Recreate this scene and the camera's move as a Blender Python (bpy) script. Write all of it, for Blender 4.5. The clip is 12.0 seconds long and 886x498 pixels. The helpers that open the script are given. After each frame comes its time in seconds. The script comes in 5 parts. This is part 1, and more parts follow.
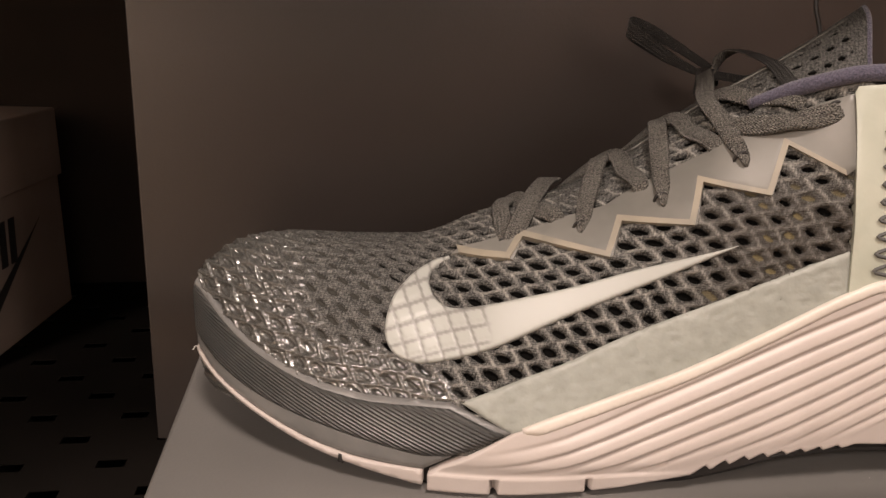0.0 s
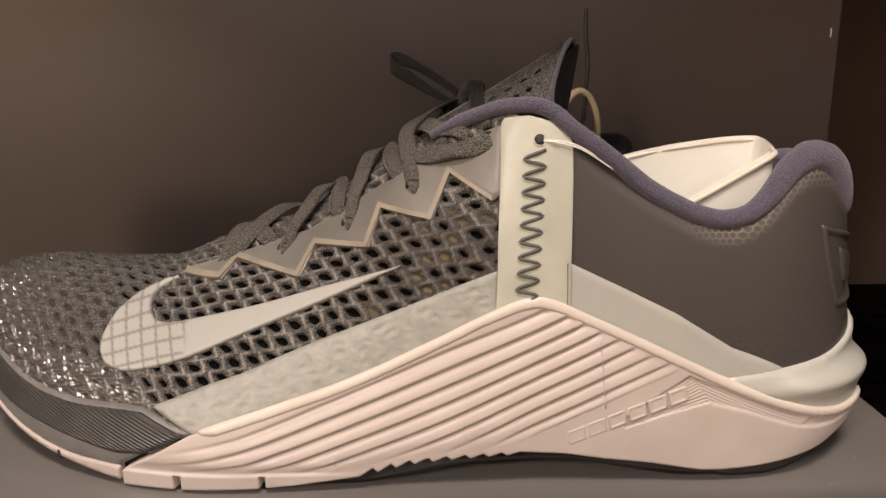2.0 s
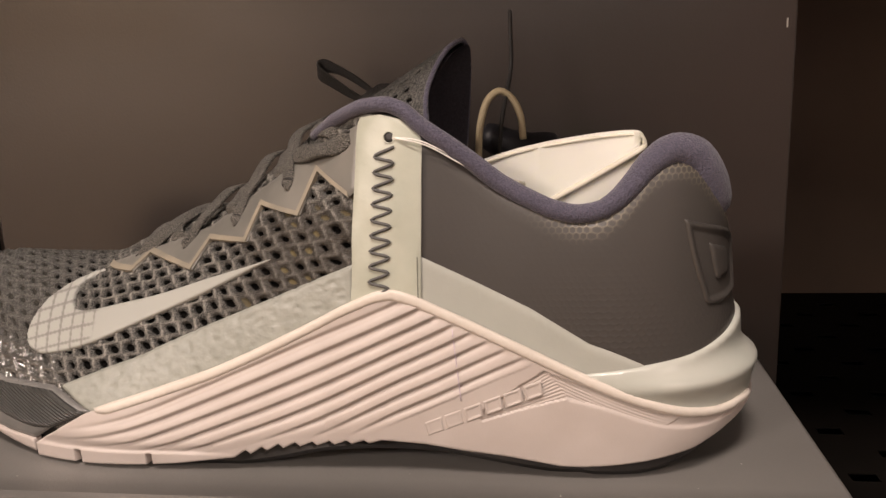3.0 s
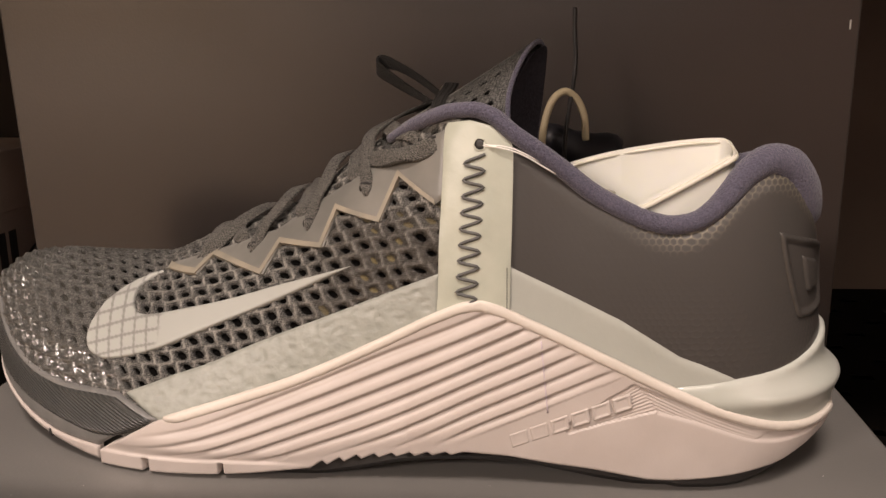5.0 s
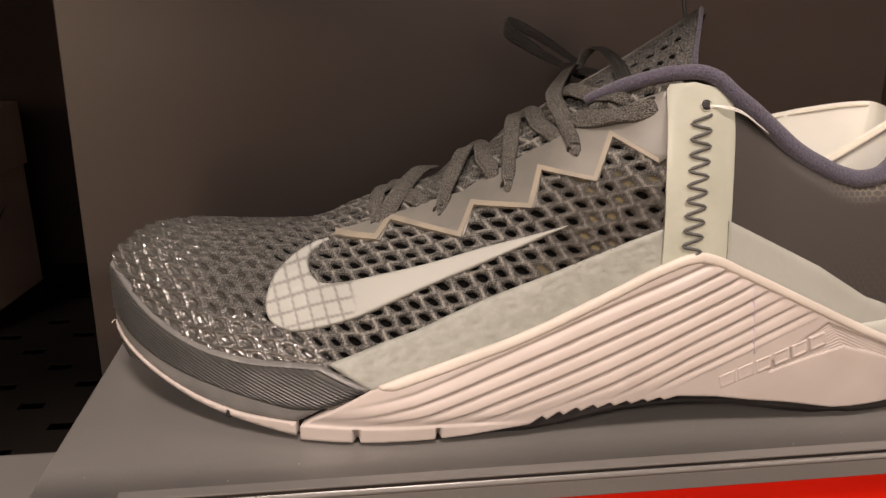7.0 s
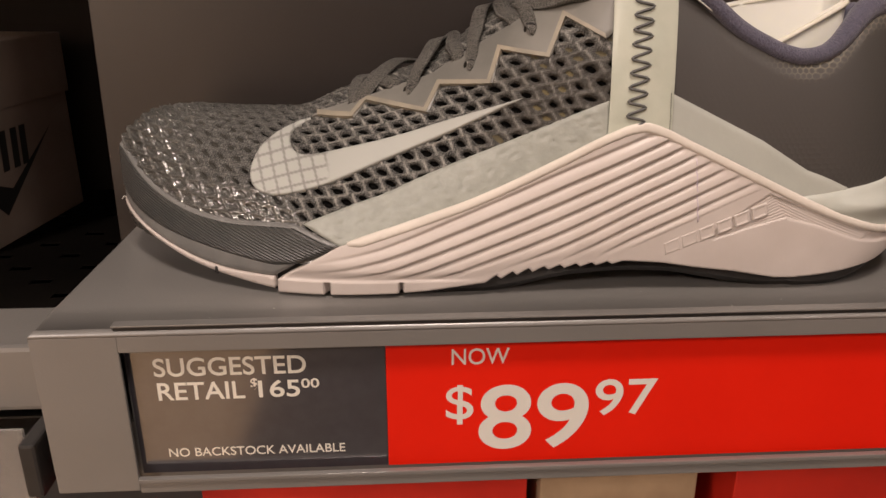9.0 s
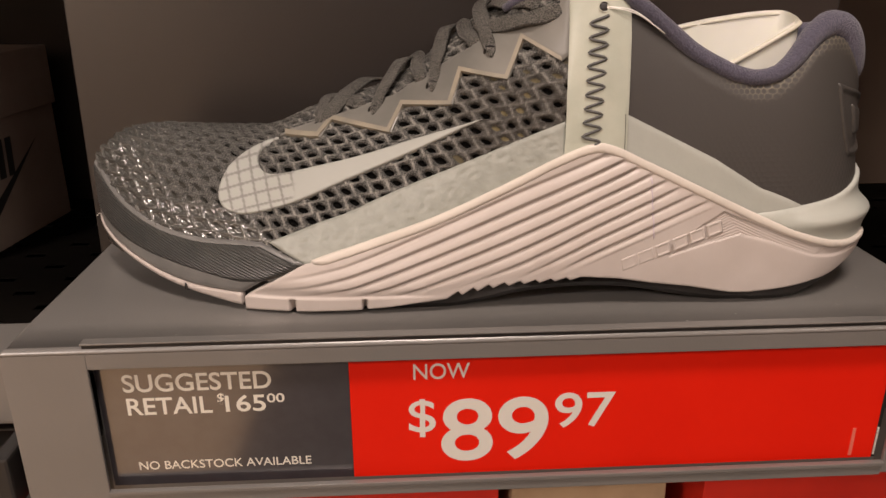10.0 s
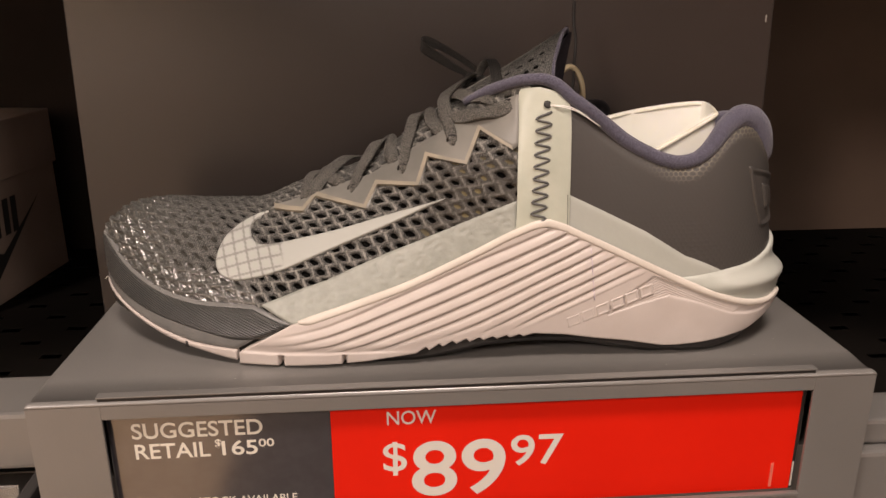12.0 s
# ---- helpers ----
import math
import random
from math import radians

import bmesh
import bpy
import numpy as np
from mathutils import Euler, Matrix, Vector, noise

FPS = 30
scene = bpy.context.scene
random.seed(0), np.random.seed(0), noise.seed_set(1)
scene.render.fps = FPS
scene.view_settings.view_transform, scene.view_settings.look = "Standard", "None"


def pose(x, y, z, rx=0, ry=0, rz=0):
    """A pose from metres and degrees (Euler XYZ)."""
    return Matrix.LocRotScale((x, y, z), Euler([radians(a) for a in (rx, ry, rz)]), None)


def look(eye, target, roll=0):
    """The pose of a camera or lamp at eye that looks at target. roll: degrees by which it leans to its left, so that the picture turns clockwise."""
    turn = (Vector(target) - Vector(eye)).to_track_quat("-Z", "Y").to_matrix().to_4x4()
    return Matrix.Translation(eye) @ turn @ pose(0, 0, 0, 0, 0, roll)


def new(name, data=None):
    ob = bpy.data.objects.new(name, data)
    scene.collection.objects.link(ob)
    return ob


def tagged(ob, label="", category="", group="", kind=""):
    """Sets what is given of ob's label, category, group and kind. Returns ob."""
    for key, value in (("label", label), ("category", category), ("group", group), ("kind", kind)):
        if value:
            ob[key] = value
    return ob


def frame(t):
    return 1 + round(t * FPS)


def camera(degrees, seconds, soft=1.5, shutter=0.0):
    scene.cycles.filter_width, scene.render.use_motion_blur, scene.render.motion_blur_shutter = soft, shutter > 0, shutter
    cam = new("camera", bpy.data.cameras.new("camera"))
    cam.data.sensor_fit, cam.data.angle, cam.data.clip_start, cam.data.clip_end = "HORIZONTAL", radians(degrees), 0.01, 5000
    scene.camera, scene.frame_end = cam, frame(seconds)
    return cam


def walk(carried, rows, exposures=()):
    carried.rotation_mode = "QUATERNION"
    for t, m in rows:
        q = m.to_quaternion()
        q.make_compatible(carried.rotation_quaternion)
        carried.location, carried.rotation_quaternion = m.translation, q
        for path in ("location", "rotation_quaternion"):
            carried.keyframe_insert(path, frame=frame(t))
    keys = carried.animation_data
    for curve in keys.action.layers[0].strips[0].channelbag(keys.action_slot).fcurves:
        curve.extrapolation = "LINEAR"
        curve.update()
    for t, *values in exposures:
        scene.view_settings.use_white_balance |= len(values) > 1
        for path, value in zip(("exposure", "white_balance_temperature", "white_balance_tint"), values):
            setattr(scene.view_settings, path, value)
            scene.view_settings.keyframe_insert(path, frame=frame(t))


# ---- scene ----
cam = camera(60.0, 12.0)
PATH = [
    (0, (-0.113, -0.16, 0.13), (0.162, 1.735, -0.447), 1.7),
    (0.5, (-0.128, -0.163, 0.126), (0.292, 1.709, -0.439), 2.5),
    (1, (-0.117, -0.169, 0.13), (0.287, 1.711, -0.418), 2.4),
    (1.5, (-0.066, -0.182, 0.14), (0.208, 1.72, -0.413), 1.3),
    (2, (0.007, -0.192, 0.14), (0.071, 1.731, -0.404), -0.3),
    (2.5, (0.063, -0.195, 0.137), (-0.055, 1.73, -0.392), -1.7),
    (2.7, (0.081, -0.196, 0.136), (-0.102, 1.726, -0.386), -2.2),
    (4.3, (0.101, -0.207, 0.135), (-0.248, 1.703, -0.347), -2.7),
    (4.5, (0.097, -0.199, 0.137), (-0.241, 1.705, -0.374), -2.5),
    (5, (0.056, -0.194, 0.144), (-0.145, 1.715, -0.419), -1.6),
    (5.5, (-0.002, -0.19, 0.155), (-0.05, 1.718, -0.444), -0.8),
    (6, (-0.051, -0.184, 0.155), (0.067, 1.714, -0.464), 0.2),
    (6.5, (-0.072, -0.183, 0.149), (0.144, 1.702, -0.482), 0.5),
    (7, (-0.071, -0.197, 0.143), (0.176, 1.681, -0.498), 0.6),
    (7.5, (-0.061, -0.219, 0.119), (0.15, 1.661, -0.527), 0.4),
    (7.7, (-0.054, -0.226, 0.11), (0.134, 1.662, -0.523), 0.2),
    (9.3, (-0.041, -0.236, 0.116), (0.062, 1.635, -0.583), 0.0),
    (9.5, (-0.039, -0.236, 0.117), (0.071, 1.636, -0.578), 0.1),
    (10, (-0.028, -0.241, 0.123), (0.073, 1.631, -0.572), -0.3),
    (10.5, (-0.024, -0.264, 0.148), (0.104, 1.613, -0.53), -0.2),
    (11, (-0.026, -0.278, 0.154), (0.115, 1.606, -0.503), -0.2),
    (11.5, (-0.023, -0.279, 0.155), (0.121, 1.606, -0.498), -0.2),
    (12, (-0.024, -0.278, 0.151), (0.123, 1.617, -0.472), -0.2),
]
walk(cam, [(t, look(eye, target, roll)) for t, eye, target, roll in PATH],
     [(0.0, -0.05), (2.5, -0.05), (5.0, -0.07), (7.0, -0.05), (7.8, -0.10), (9.4, -0.24), (10.1, -0.22), (10.7, -0.09), (12.0, -0.03)])

# ---------------- world and light ----------------
world = bpy.data.worlds.new("shop_dimness")
scene.world = world
world.use_nodes = True
world.node_tree.nodes["Background"].inputs[0].default_value = (1.0, 0.80, 0.64, 1)
world.node_tree.nodes["Background"].inputs[1].default_value = 0.05


def area_lamp(name, eye, target, size_x, size_y, watts, colour):
    data = bpy.data.lights.new(name, "AREA")
    data.shape, data.size, data.size_y, data.energy, data.color = "RECTANGLE", size_x, size_y, watts, colour
    lamp = new(name, data)
    lamp.matrix_world = look(eye, target)
    return lamp


WARM = (1.0, 0.825, 0.732)
area_lamp("unseen_lamp", (0.0, -0.62, 1.66), (0.0, 0.06, 0.0), 0.40, 0.40, 45.0, WARM)
# added broad front fill for the shop's general light, below ceiling height
area_lamp("unseen_lamp", (0.10, -2.70, 1.10), (0.0, 0.10, 0.05), 1.60, 0.70, 6.5, WARM)
# added to light the pale wall and floor that card and panel mirror
area_lamp("unseen_lamp", (-1.9, -2.25, 1.62), (-1.9, -2.25, -1.2), 0.6, 0.6, 130.0, WARM)
# added to light the brown wall mirrored in the panel
area_lamp("unseen_lamp", (1.9, -2.25, 1.62), (1.9, -2.25, -1.2), 0.6, 0.6, 26.0, WARM)


# ---------------- materials ----------------
def material(name, colour, rough=0.5, metal=0.0, spec=0.5):
    m = bpy.data.materials.new(name)
    m.use_nodes = True
    b = m.node_tree.nodes["Principled BSDF"]
    b.inputs["Base Color"].default_value = (*colour, 1)
    b.inputs["Roughness"].default_value = rough
    b.inputs["Metallic"].default_value = metal
    b.inputs["Specular IOR Level"].default_value = spec
    return m


def node(m, kind, **values):
    n = m.node_tree.nodes.new(kind)
    for k, v in values.items():
        n.inputs[k.replace("_", " ")].default_value = v
    return n


def wire(m, a, out, b, inp):
    m.node_tree.links.new(a.outputs[out], b.inputs[inp])


def bsdf(m):
    return m.node_tree.nodes["Principled BSDF"]


def mottled(m, colour_a, colour_b, scale, detail=4.0, low=0.35, high=0.65):
    """Two colours mixed by noise in object space."""
    co = node(m, "ShaderNodeTexCoord")
    no = node(m, "ShaderNodeTexNoise", Scale=scale, Detail=detail)
    wire(m, co, "Object", no, "Vector")
    ramp = node(m, "ShaderNodeValToRGB")
    ramp.color_ramp.elements[0].position, ramp.color_ramp.elements[1].position = low, high
    ramp.color_ramp.elements[0].color = (*colour_a, 1)
    ramp.color_ramp.elements[1].color = (*colour_b, 1)
    wire(m, no, "Fac", ramp, "Fac")
    wire(m, ramp, "Color", bsdf(m), "Base Color")
    return co, ramp


def bumpy(m, scale, strength, distance, detail=3.0, kind="ShaderNodeTexNoise"):
    co = node(m, "ShaderNodeTexCoord")
    no = node(m, kind, Scale=scale)
    if kind == "ShaderNodeTexNoise":
        no.inputs["Detail"].default_value = detail
    wire(m, co, "Object", no, "Vector")
    bu = node(m, "ShaderNodeBump", Strength=strength, Distance=distance)
    wire(m, no, 0, bu, "Height")
    wire(m, bu, "Normal", bsdf(m), "Normal")
    return bu


METAL = material("grey_powder_coat", (0.146, 0.140, 0.132), 0.32, 0.0, 1.0)
mottled(METAL, (0.137, 0.132, 0.124), (0.155, 0.149, 0.141), 14)
bumpy(METAL, 900, 0.15, 0.0004)
METAL_DARK = material("dark_metal", (0.11, 0.10, 0.09), 0.5)
mottled(METAL_DARK, (0.095, 0.088, 0.08), (0.125, 0.115, 0.103), 11)
PANEL = material("brown_grey_laminate", (0.040, 0.034, 0.030), 0.27, 0.0, 0.88)
mottled(PANEL, (0.037, 0.031, 0.028), (0.043, 0.036, 0.032), 6)
bumpy(PANEL, 700, 0.12, 0.0004)
DARK = material("dark_wall", (0.105, 0.072, 0.052), 0.6)
mottled(DARK, (0.076, 0.052, 0.037), (0.100, 0.069, 0.050), 9)
# brown wall's left stretch, its colour sunk to near-black for the bay's shade
BAY_SHADE = material("bay_wall_shaded", (0.02, 0.015, 0.012), 0.7, 0.0, 0.2)
mottled(BAY_SHADE, (0.016, 0.012, 0.009), (0.025, 0.018, 0.014), 9)
SHOPFLOOR = material("dark_shop_floor", (0.05, 0.045, 0.04), 0.6)
mottled(SHOPFLOOR, (0.04, 0.036, 0.032), (0.06, 0.054, 0.05), 3)
SHOPWALL = material("shop_wall", (0.25, 0.22, 0.19), 0.7)
mottled(SHOPWALL, (0.23, 0.20, 0.17), (0.27, 0.24, 0.21), 2)
# tones of two unseen walls, picked for what the glossy panel mirrors
PALEWALL = material("pale_reflector_wall", (0.48, 0.40, 0.31), 0.7)
mottled(PALEWALL, (0.455, 0.38, 0.293), (0.505, 0.42, 0.327), 2)
BROWNWALL = material("brown_reflector_wall", (0.50, 0.345, 0.28), 0.7)
mottled(BROWNWALL, (0.47, 0.325, 0.263), (0.53, 0.365, 0.297), 2)
WOOD = material("pale_wood_floor", (0.5, 0.36, 0.22), 0.5)
mottled(WOOD, (0.44, 0.31, 0.19), (0.56, 0.41, 0.26), 5)


def attribute(m, name):
    n = m.node_tree.nodes.new("ShaderNodeAttribute")
    n.attribute_name = name
    return n


def math_node(m, op, *values):
    n = m.node_tree.nodes.new("ShaderNodeMath")
    n.operation = op
    for i, v in enumerate(values):
        if isinstance(v, (int, float)):
            n.inputs[i].default_value = v
        else:
            m.node_tree.links.new(v, n.inputs[i])
    return n.outputs[0]


def mix_colour(m, fac, a, b):
    n = m.node_tree.nodes.new("ShaderNodeMix")
    n.data_type = "RGBA"
    for sock, v in ((n.inputs["Factor"], fac), (n.inputs[6], a), (n.inputs[7], b)):
        if isinstance(v, tuple):
            sock.default_value = (*v, 1)
        elif isinstance(v, float):
            sock.default_value = v
        else:
            m.node_tree.links.new(v, sock)
    return n.outputs[2]


def knit_material():
    """Knit yarn with holes darkened in colour and a glossy film towards the toe."""
    m = material("grey_knit", (0.1, 0.1, 0.095), 0.7)
    co = node(m, "ShaderNodeTexCoord")
    stretch = node(m, "ShaderNodeMapping")
    stretch.inputs["Scale"].default_value = (0.45, 1.0, 1.5)
    stretch.inputs["Rotation"].default_value = (0.0, 0.45, 0.0)
    wire(m, co, "Object", stretch, "Vector")
    fine = node(m, "ShaderNodeTexNoise", Scale=1700.0, Detail=3.0)
    wire(m, stretch, "Vector", fine, "Vector")
    wide = node(m, "ShaderNodeTexNoise", Scale=160.0, Detail=3.0)
    wire(m, co, "Object", wide, "Vector")
    yarn = node(m, "ShaderNodeTexWave", Scale=300.0, Distortion=14.0, Detail=2.0)
    yarn.inputs["Detail Scale"].default_value = 3.0
    wire(m, co, "Object", yarn, "Vector")
    speck = node(m, "ShaderNodeValToRGB")
    speck.color_ramp.elements[0].position, speck.color_ramp.elements[1].position = 0.42, 0.66
    speck.color_ramp.elements[0].color, speck.color_ramp.elements[1].color = (0.012, 0.0117, 0.0108, 1), (0.140, 0.138, 0.125, 1)
    sep = node(m, "ShaderNodeSeparateXYZ")
    wire(m, co, "Object", sep, 0)
    up = math_node(m, "ADD", sep.outputs["Z"], math_node(m, "MULTIPLY", sep.outputs["Y"], 0.7))
    one = math_node(m, "SINE", math_node(m, "MULTIPLY", math_node(m, "ADD", sep.outputs["X"], math_node(m, "MULTIPLY", up, 0.8)), 2 * math.pi / 0.0016))
    two = math_node(m, "SINE", math_node(m, "MULTIPLY", math_node(m, "SUBTRACT", up, math_node(m, "MULTIPLY", sep.outputs["X"], 0.4)), 2 * math.pi / 0.0013))
    basket = math_node(m, "ADD", math_node(m, "MULTIPLY", math_node(m, "MULTIPLY", one, two), 0.5), 0.5)
    mixed = math_node(m, "ADD", math_node(m, "MULTIPLY", fine.outputs["Fac"], 0.62), math_node(m, "ADD", math_node(m, "MULTIPLY", yarn.outputs["Fac"], 0.20), math_node(m, "MULTIPLY", basket, 0.16)))
    m.node_tree.links.new(mixed, speck.inputs["Fac"])
    hole_dark, coated = attribute(m, "hole_dark"), attribute(m, "coated")
    hole = math_node(m, "MULTIPLY", hole_dark.outputs["Fac"], math_node(m, "SUBTRACT", 1.0, math_node(m, "MULTIPLY", coated.outputs["Fac"], 0.80)))
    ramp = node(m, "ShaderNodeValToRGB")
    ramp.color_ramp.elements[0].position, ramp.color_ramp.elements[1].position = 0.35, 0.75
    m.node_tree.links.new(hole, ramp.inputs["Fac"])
    film = mix_colour(m, math_node(m, "MULTIPLY", coated.outputs["Fac"], 0.6), speck.outputs["Color"], (0.062, 0.062, 0.056))
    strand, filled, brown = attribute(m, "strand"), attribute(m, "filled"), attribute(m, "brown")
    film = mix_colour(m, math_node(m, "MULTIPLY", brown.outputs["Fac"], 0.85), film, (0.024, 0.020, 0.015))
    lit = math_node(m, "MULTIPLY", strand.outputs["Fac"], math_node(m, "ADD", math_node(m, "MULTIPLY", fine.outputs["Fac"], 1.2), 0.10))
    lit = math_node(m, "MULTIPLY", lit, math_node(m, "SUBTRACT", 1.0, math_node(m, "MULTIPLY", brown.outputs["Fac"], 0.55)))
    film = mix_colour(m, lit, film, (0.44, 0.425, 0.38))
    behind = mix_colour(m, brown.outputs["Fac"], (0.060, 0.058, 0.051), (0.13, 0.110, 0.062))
    # dents turn near-black: black lining together with the shade inside them
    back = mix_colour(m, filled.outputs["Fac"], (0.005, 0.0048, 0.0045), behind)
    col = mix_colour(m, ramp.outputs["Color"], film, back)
    m.node_tree.links.new(col, bsdf(m).inputs["Base Color"])
    rough = math_node(m, "SUBTRACT", math_node(m, "SUBTRACT", 0.52, math_node(m, "MULTIPLY", coated.outputs["Fac"], 0.18)), math_node(m, "MULTIPLY", brown.outputs["Fac"], 0.14))
    m.node_tree.links.new(rough, bsdf(m).inputs["Roughness"])
    solid = math_node(m, "SUBTRACT", 1.0, ramp.outputs["Color"])
    m.node_tree.links.new(math_node(m, "MULTIPLY", math_node(m, "MULTIPLY", coated.outputs["Fac"], 0.82), solid), bsdf(m).inputs["Coat Weight"])
    m.node_tree.links.new(math_node(m, "MULTIPLY", solid, 0.42), bsdf(m).inputs["Specular IOR Level"])
    bsdf(m).inputs["Coat Roughness"].default_value = 0.13
    bsdf(m).inputs["Coat IOR"].default_value = 1.9
    bu = node(m, "ShaderNodeBump", Strength=0.75, Distance=0.0006)
    both = math_node(m, "ADD", mixed, math_node(m, "MULTIPLY", wide.outputs["Fac"], 0.25))
    m.node_tree.links.new(both, bu.inputs["Height"])
    wire(m, bu, "Normal", bsdf(m), "Normal")
    return m


KNIT = knit_material()
FOAM = material("pale_pink_foam", (0.455, 0.410, 0.380), 0.42)
mottled(FOAM, (0.437, 0.391, 0.361), (0.473, 0.429, 0.399), 60)
FOAM_RIM = material("cream_foam_rim", (0.62, 0.575, 0.50), 0.38)
mottled(FOAM_RIM, (0.56, 0.518, 0.462), (0.61, 0.566, 0.508), 60)
bumpy(FOAM, 1400, 0.10, 0.0003)
PALE = material("pale_grey_overlay", (0.40, 0.41, 0.37), 0.38)
mottled(PALE, (0.325, 0.34, 0.305), (0.365, 0.378, 0.343), 40)
bumpy(PALE, 500, 0.12, 0.0005)
PALE_ROUGH = material("pale_grey_grained_overlay", (0.42, 0.44, 0.40), 0.42)
mottled(PALE_ROUGH, (0.250, 0.263, 0.233), (0.295, 0.308, 0.277), 240)
bumpy(PALE_ROUGH, 620, 0.25, 0.0008)
CLIP = material("pale_grey_moulding", (0.42, 0.44, 0.40), 0.28)
mottled(CLIP, (0.40, 0.42, 0.38), (0.44, 0.455, 0.415), 50)
BAND = material("pale_green_grey_band", (0.60, 0.61, 0.52), 0.40)
mottled(BAND, (0.375, 0.395, 0.328), (0.43, 0.447, 0.375), 70)
bumpy(BAND, 350, 0.18, 0.0006)
GUARD = material("ribbed_black_rubber", (0.045, 0.047, 0.05), 0.42)
mottled(GUARD, (0.042, 0.043, 0.041), (0.056, 0.056, 0.053), 120)
GUARD_RIM = material("grey_rubber_rim", (0.10, 0.10, 0.098), 0.38)
mottled(GUARD_RIM, (0.135, 0.135, 0.130), (0.17, 0.168, 0.16), 90)
bumpy(GUARD_RIM, 600, 0.15, 0.0004)


def rubber_ribs(m):
    """Fine slanting ribs."""
    co = node(m, "ShaderNodeTexCoord")
    sep = node(m, "ShaderNodeSeparateXYZ")
    wire(m, co, "Object", sep, 0)
    s = math_node(m, "ADD", math_node(m, "MULTIPLY", sep.outputs["Z"], 1.0), math_node(m, "MULTIPLY", sep.outputs["X"], 0.40))
    w = math_node(m, "SINE", math_node(m, "MULTIPLY", s, 2 * math.pi / 0.00105))
    bu = node(m, "ShaderNodeBump", Strength=0.55, Distance=0.0005)
    m.node_tree.links.new(w, bu.inputs["Height"])
    wire(m, bu, "Normal", bsdf(m), "Normal")


rubber_ribs(GUARD)
SKIN = material("dark_grey_leather", (0.062, 0.058, 0.054), 0.40)
worn = attribute(SKIN, "worn")
SKIN.node_tree.links.new(mix_colour(SKIN, worn.outputs["Fac"], (0.050, 0.0465, 0.043), (0.27, 0.24, 0.175)), bsdf(SKIN).inputs["Base Color"])
bumpy(SKIN, 260, 0.10, 0.0006)
LINING = material("purple_grey_knit_lining", (0.075, 0.070, 0.098), 0.9)
mottled(LINING, (0.047, 0.044, 0.068), (0.098, 0.092, 0.132), 2000, 2.0)
bumpy(LINING, 1700, 0.9, 0.0008, 2.0)
bsdf(LINING).inputs["Sheen Weight"].default_value = 0.25
INNER = material("black_lining", (0.017, 0.016, 0.017), 0.9)
mottled(INNER, (0.012, 0.0115, 0.012), (0.026, 0.025, 0.026), 600)
bumpy(INNER, 900, 0.4, 0.0006)
TONGUE_LINING = material("dark_purple_lining", (0.028, 0.026, 0.034), 0.85)
mottled(TONGUE_LINING, (0.024, 0.022, 0.029), (0.036, 0.033, 0.043), 900)
bumpy(TONGUE_LINING, 1300, 0.6, 0.0006)
BLACK = material("black_rubber", (0.015, 0.014, 0.013), 0.55)
mottled(BLACK, (0.012, 0.011, 0.010), (0.02, 0.018, 0.017), 80)
TAGBLACK = material("black_plastic", (0.014, 0.014, 0.018), 0.5)
THREAD = material("dark_grey_thread", (0.085, 0.086, 0.082), 0.7)
bumpy(THREAD, 1500, 0.5, 0.0003)
EDGE = material("yellowed_glue_edge", (0.42, 0.36, 0.26), 0.5)
mottled(EDGE, (0.195, 0.180, 0.145), (0.275, 0.245, 0.188), 70)
CORD = material("cream_cord", (0.55, 0.47, 0.30), 0.6)
bumpy(CORD, 700, 0.6, 0.0006)
CLEAR = material("clear_plastic", (0.92, 0.91, 0.88), 0.15)
bsdf(CLEAR).inputs["Transmission Weight"].default_value = 0.9
NYLON = material("milky_nylon", (0.80, 0.79, 0.75), 0.25)
bsdf(NYLON).inputs["Subsurface Weight"].default_value = 0.3
bsdf(NYLON).inputs["Subsurface Radius"].default_value = (0.001, 0.001, 0.001)
PEN = material("violet_pen", (0.46, 0.40, 0.47), 0.5)
PINK = material("pink_strip", (0.62, 0.13, 0.09), 0.5)


def lace_material(name="dark_grey_lace", light=(0.31, 0.297, 0.262)):
    """Chevron weave along the lace."""
    m = material(name, (0.07, 0.066, 0.058), 0.55)
    ac, ru = attribute(m, "across"), attribute(m, "run")
    co = node(m, "ShaderNodeTexCoord")
    fuzz = node(m, "ShaderNodeTexNoise", Scale=2200.0, Detail=2.0)
    wire(m, co, "Object", fuzz, "Vector")
    vee = math_node(m, "PINGPONG", math_node(m, "ADD", ac.outputs["Fac"], 0.01), 0.0008)
    s = math_node(m, "ADD", math_node(m, "MULTIPLY", vee, 1.1), ru.outputs["Fac"])
    w = math_node(m, "SINE", math_node(m, "MULTIPLY", s, 2 * math.pi / 0.00100))
    edge = math_node(m, "SINE", math_node(m, "MULTIPLY", ac.outputs["Fac"], 2 * math.pi / 0.0011))
    h = math_node(m, "ADD", math_node(m, "MULTIPLY", w, 0.8), math_node(m, "MULTIPLY", edge, 0.25))
    f = math_node(m, "ADD", math_node(m, "MULTIPLY", h, 0.13), math_node(m, "SUBTRACT", math_node(m, "MULTIPLY", fuzz.outputs["Fac"], 2.2), 0.74))
    m.node_tree.links.new(mix_colour(m, f, (0.012, 0.0117, 0.0107), light), bsdf(m).inputs["Base Color"])
    bu = node(m, "ShaderNodeBump", Strength=0.8, Distance=0.0006)
    m.node_tree.links.new(h, bu.inputs["Height"])
    wire(m, bu, "Normal", bsdf(m), "Normal")
    return m


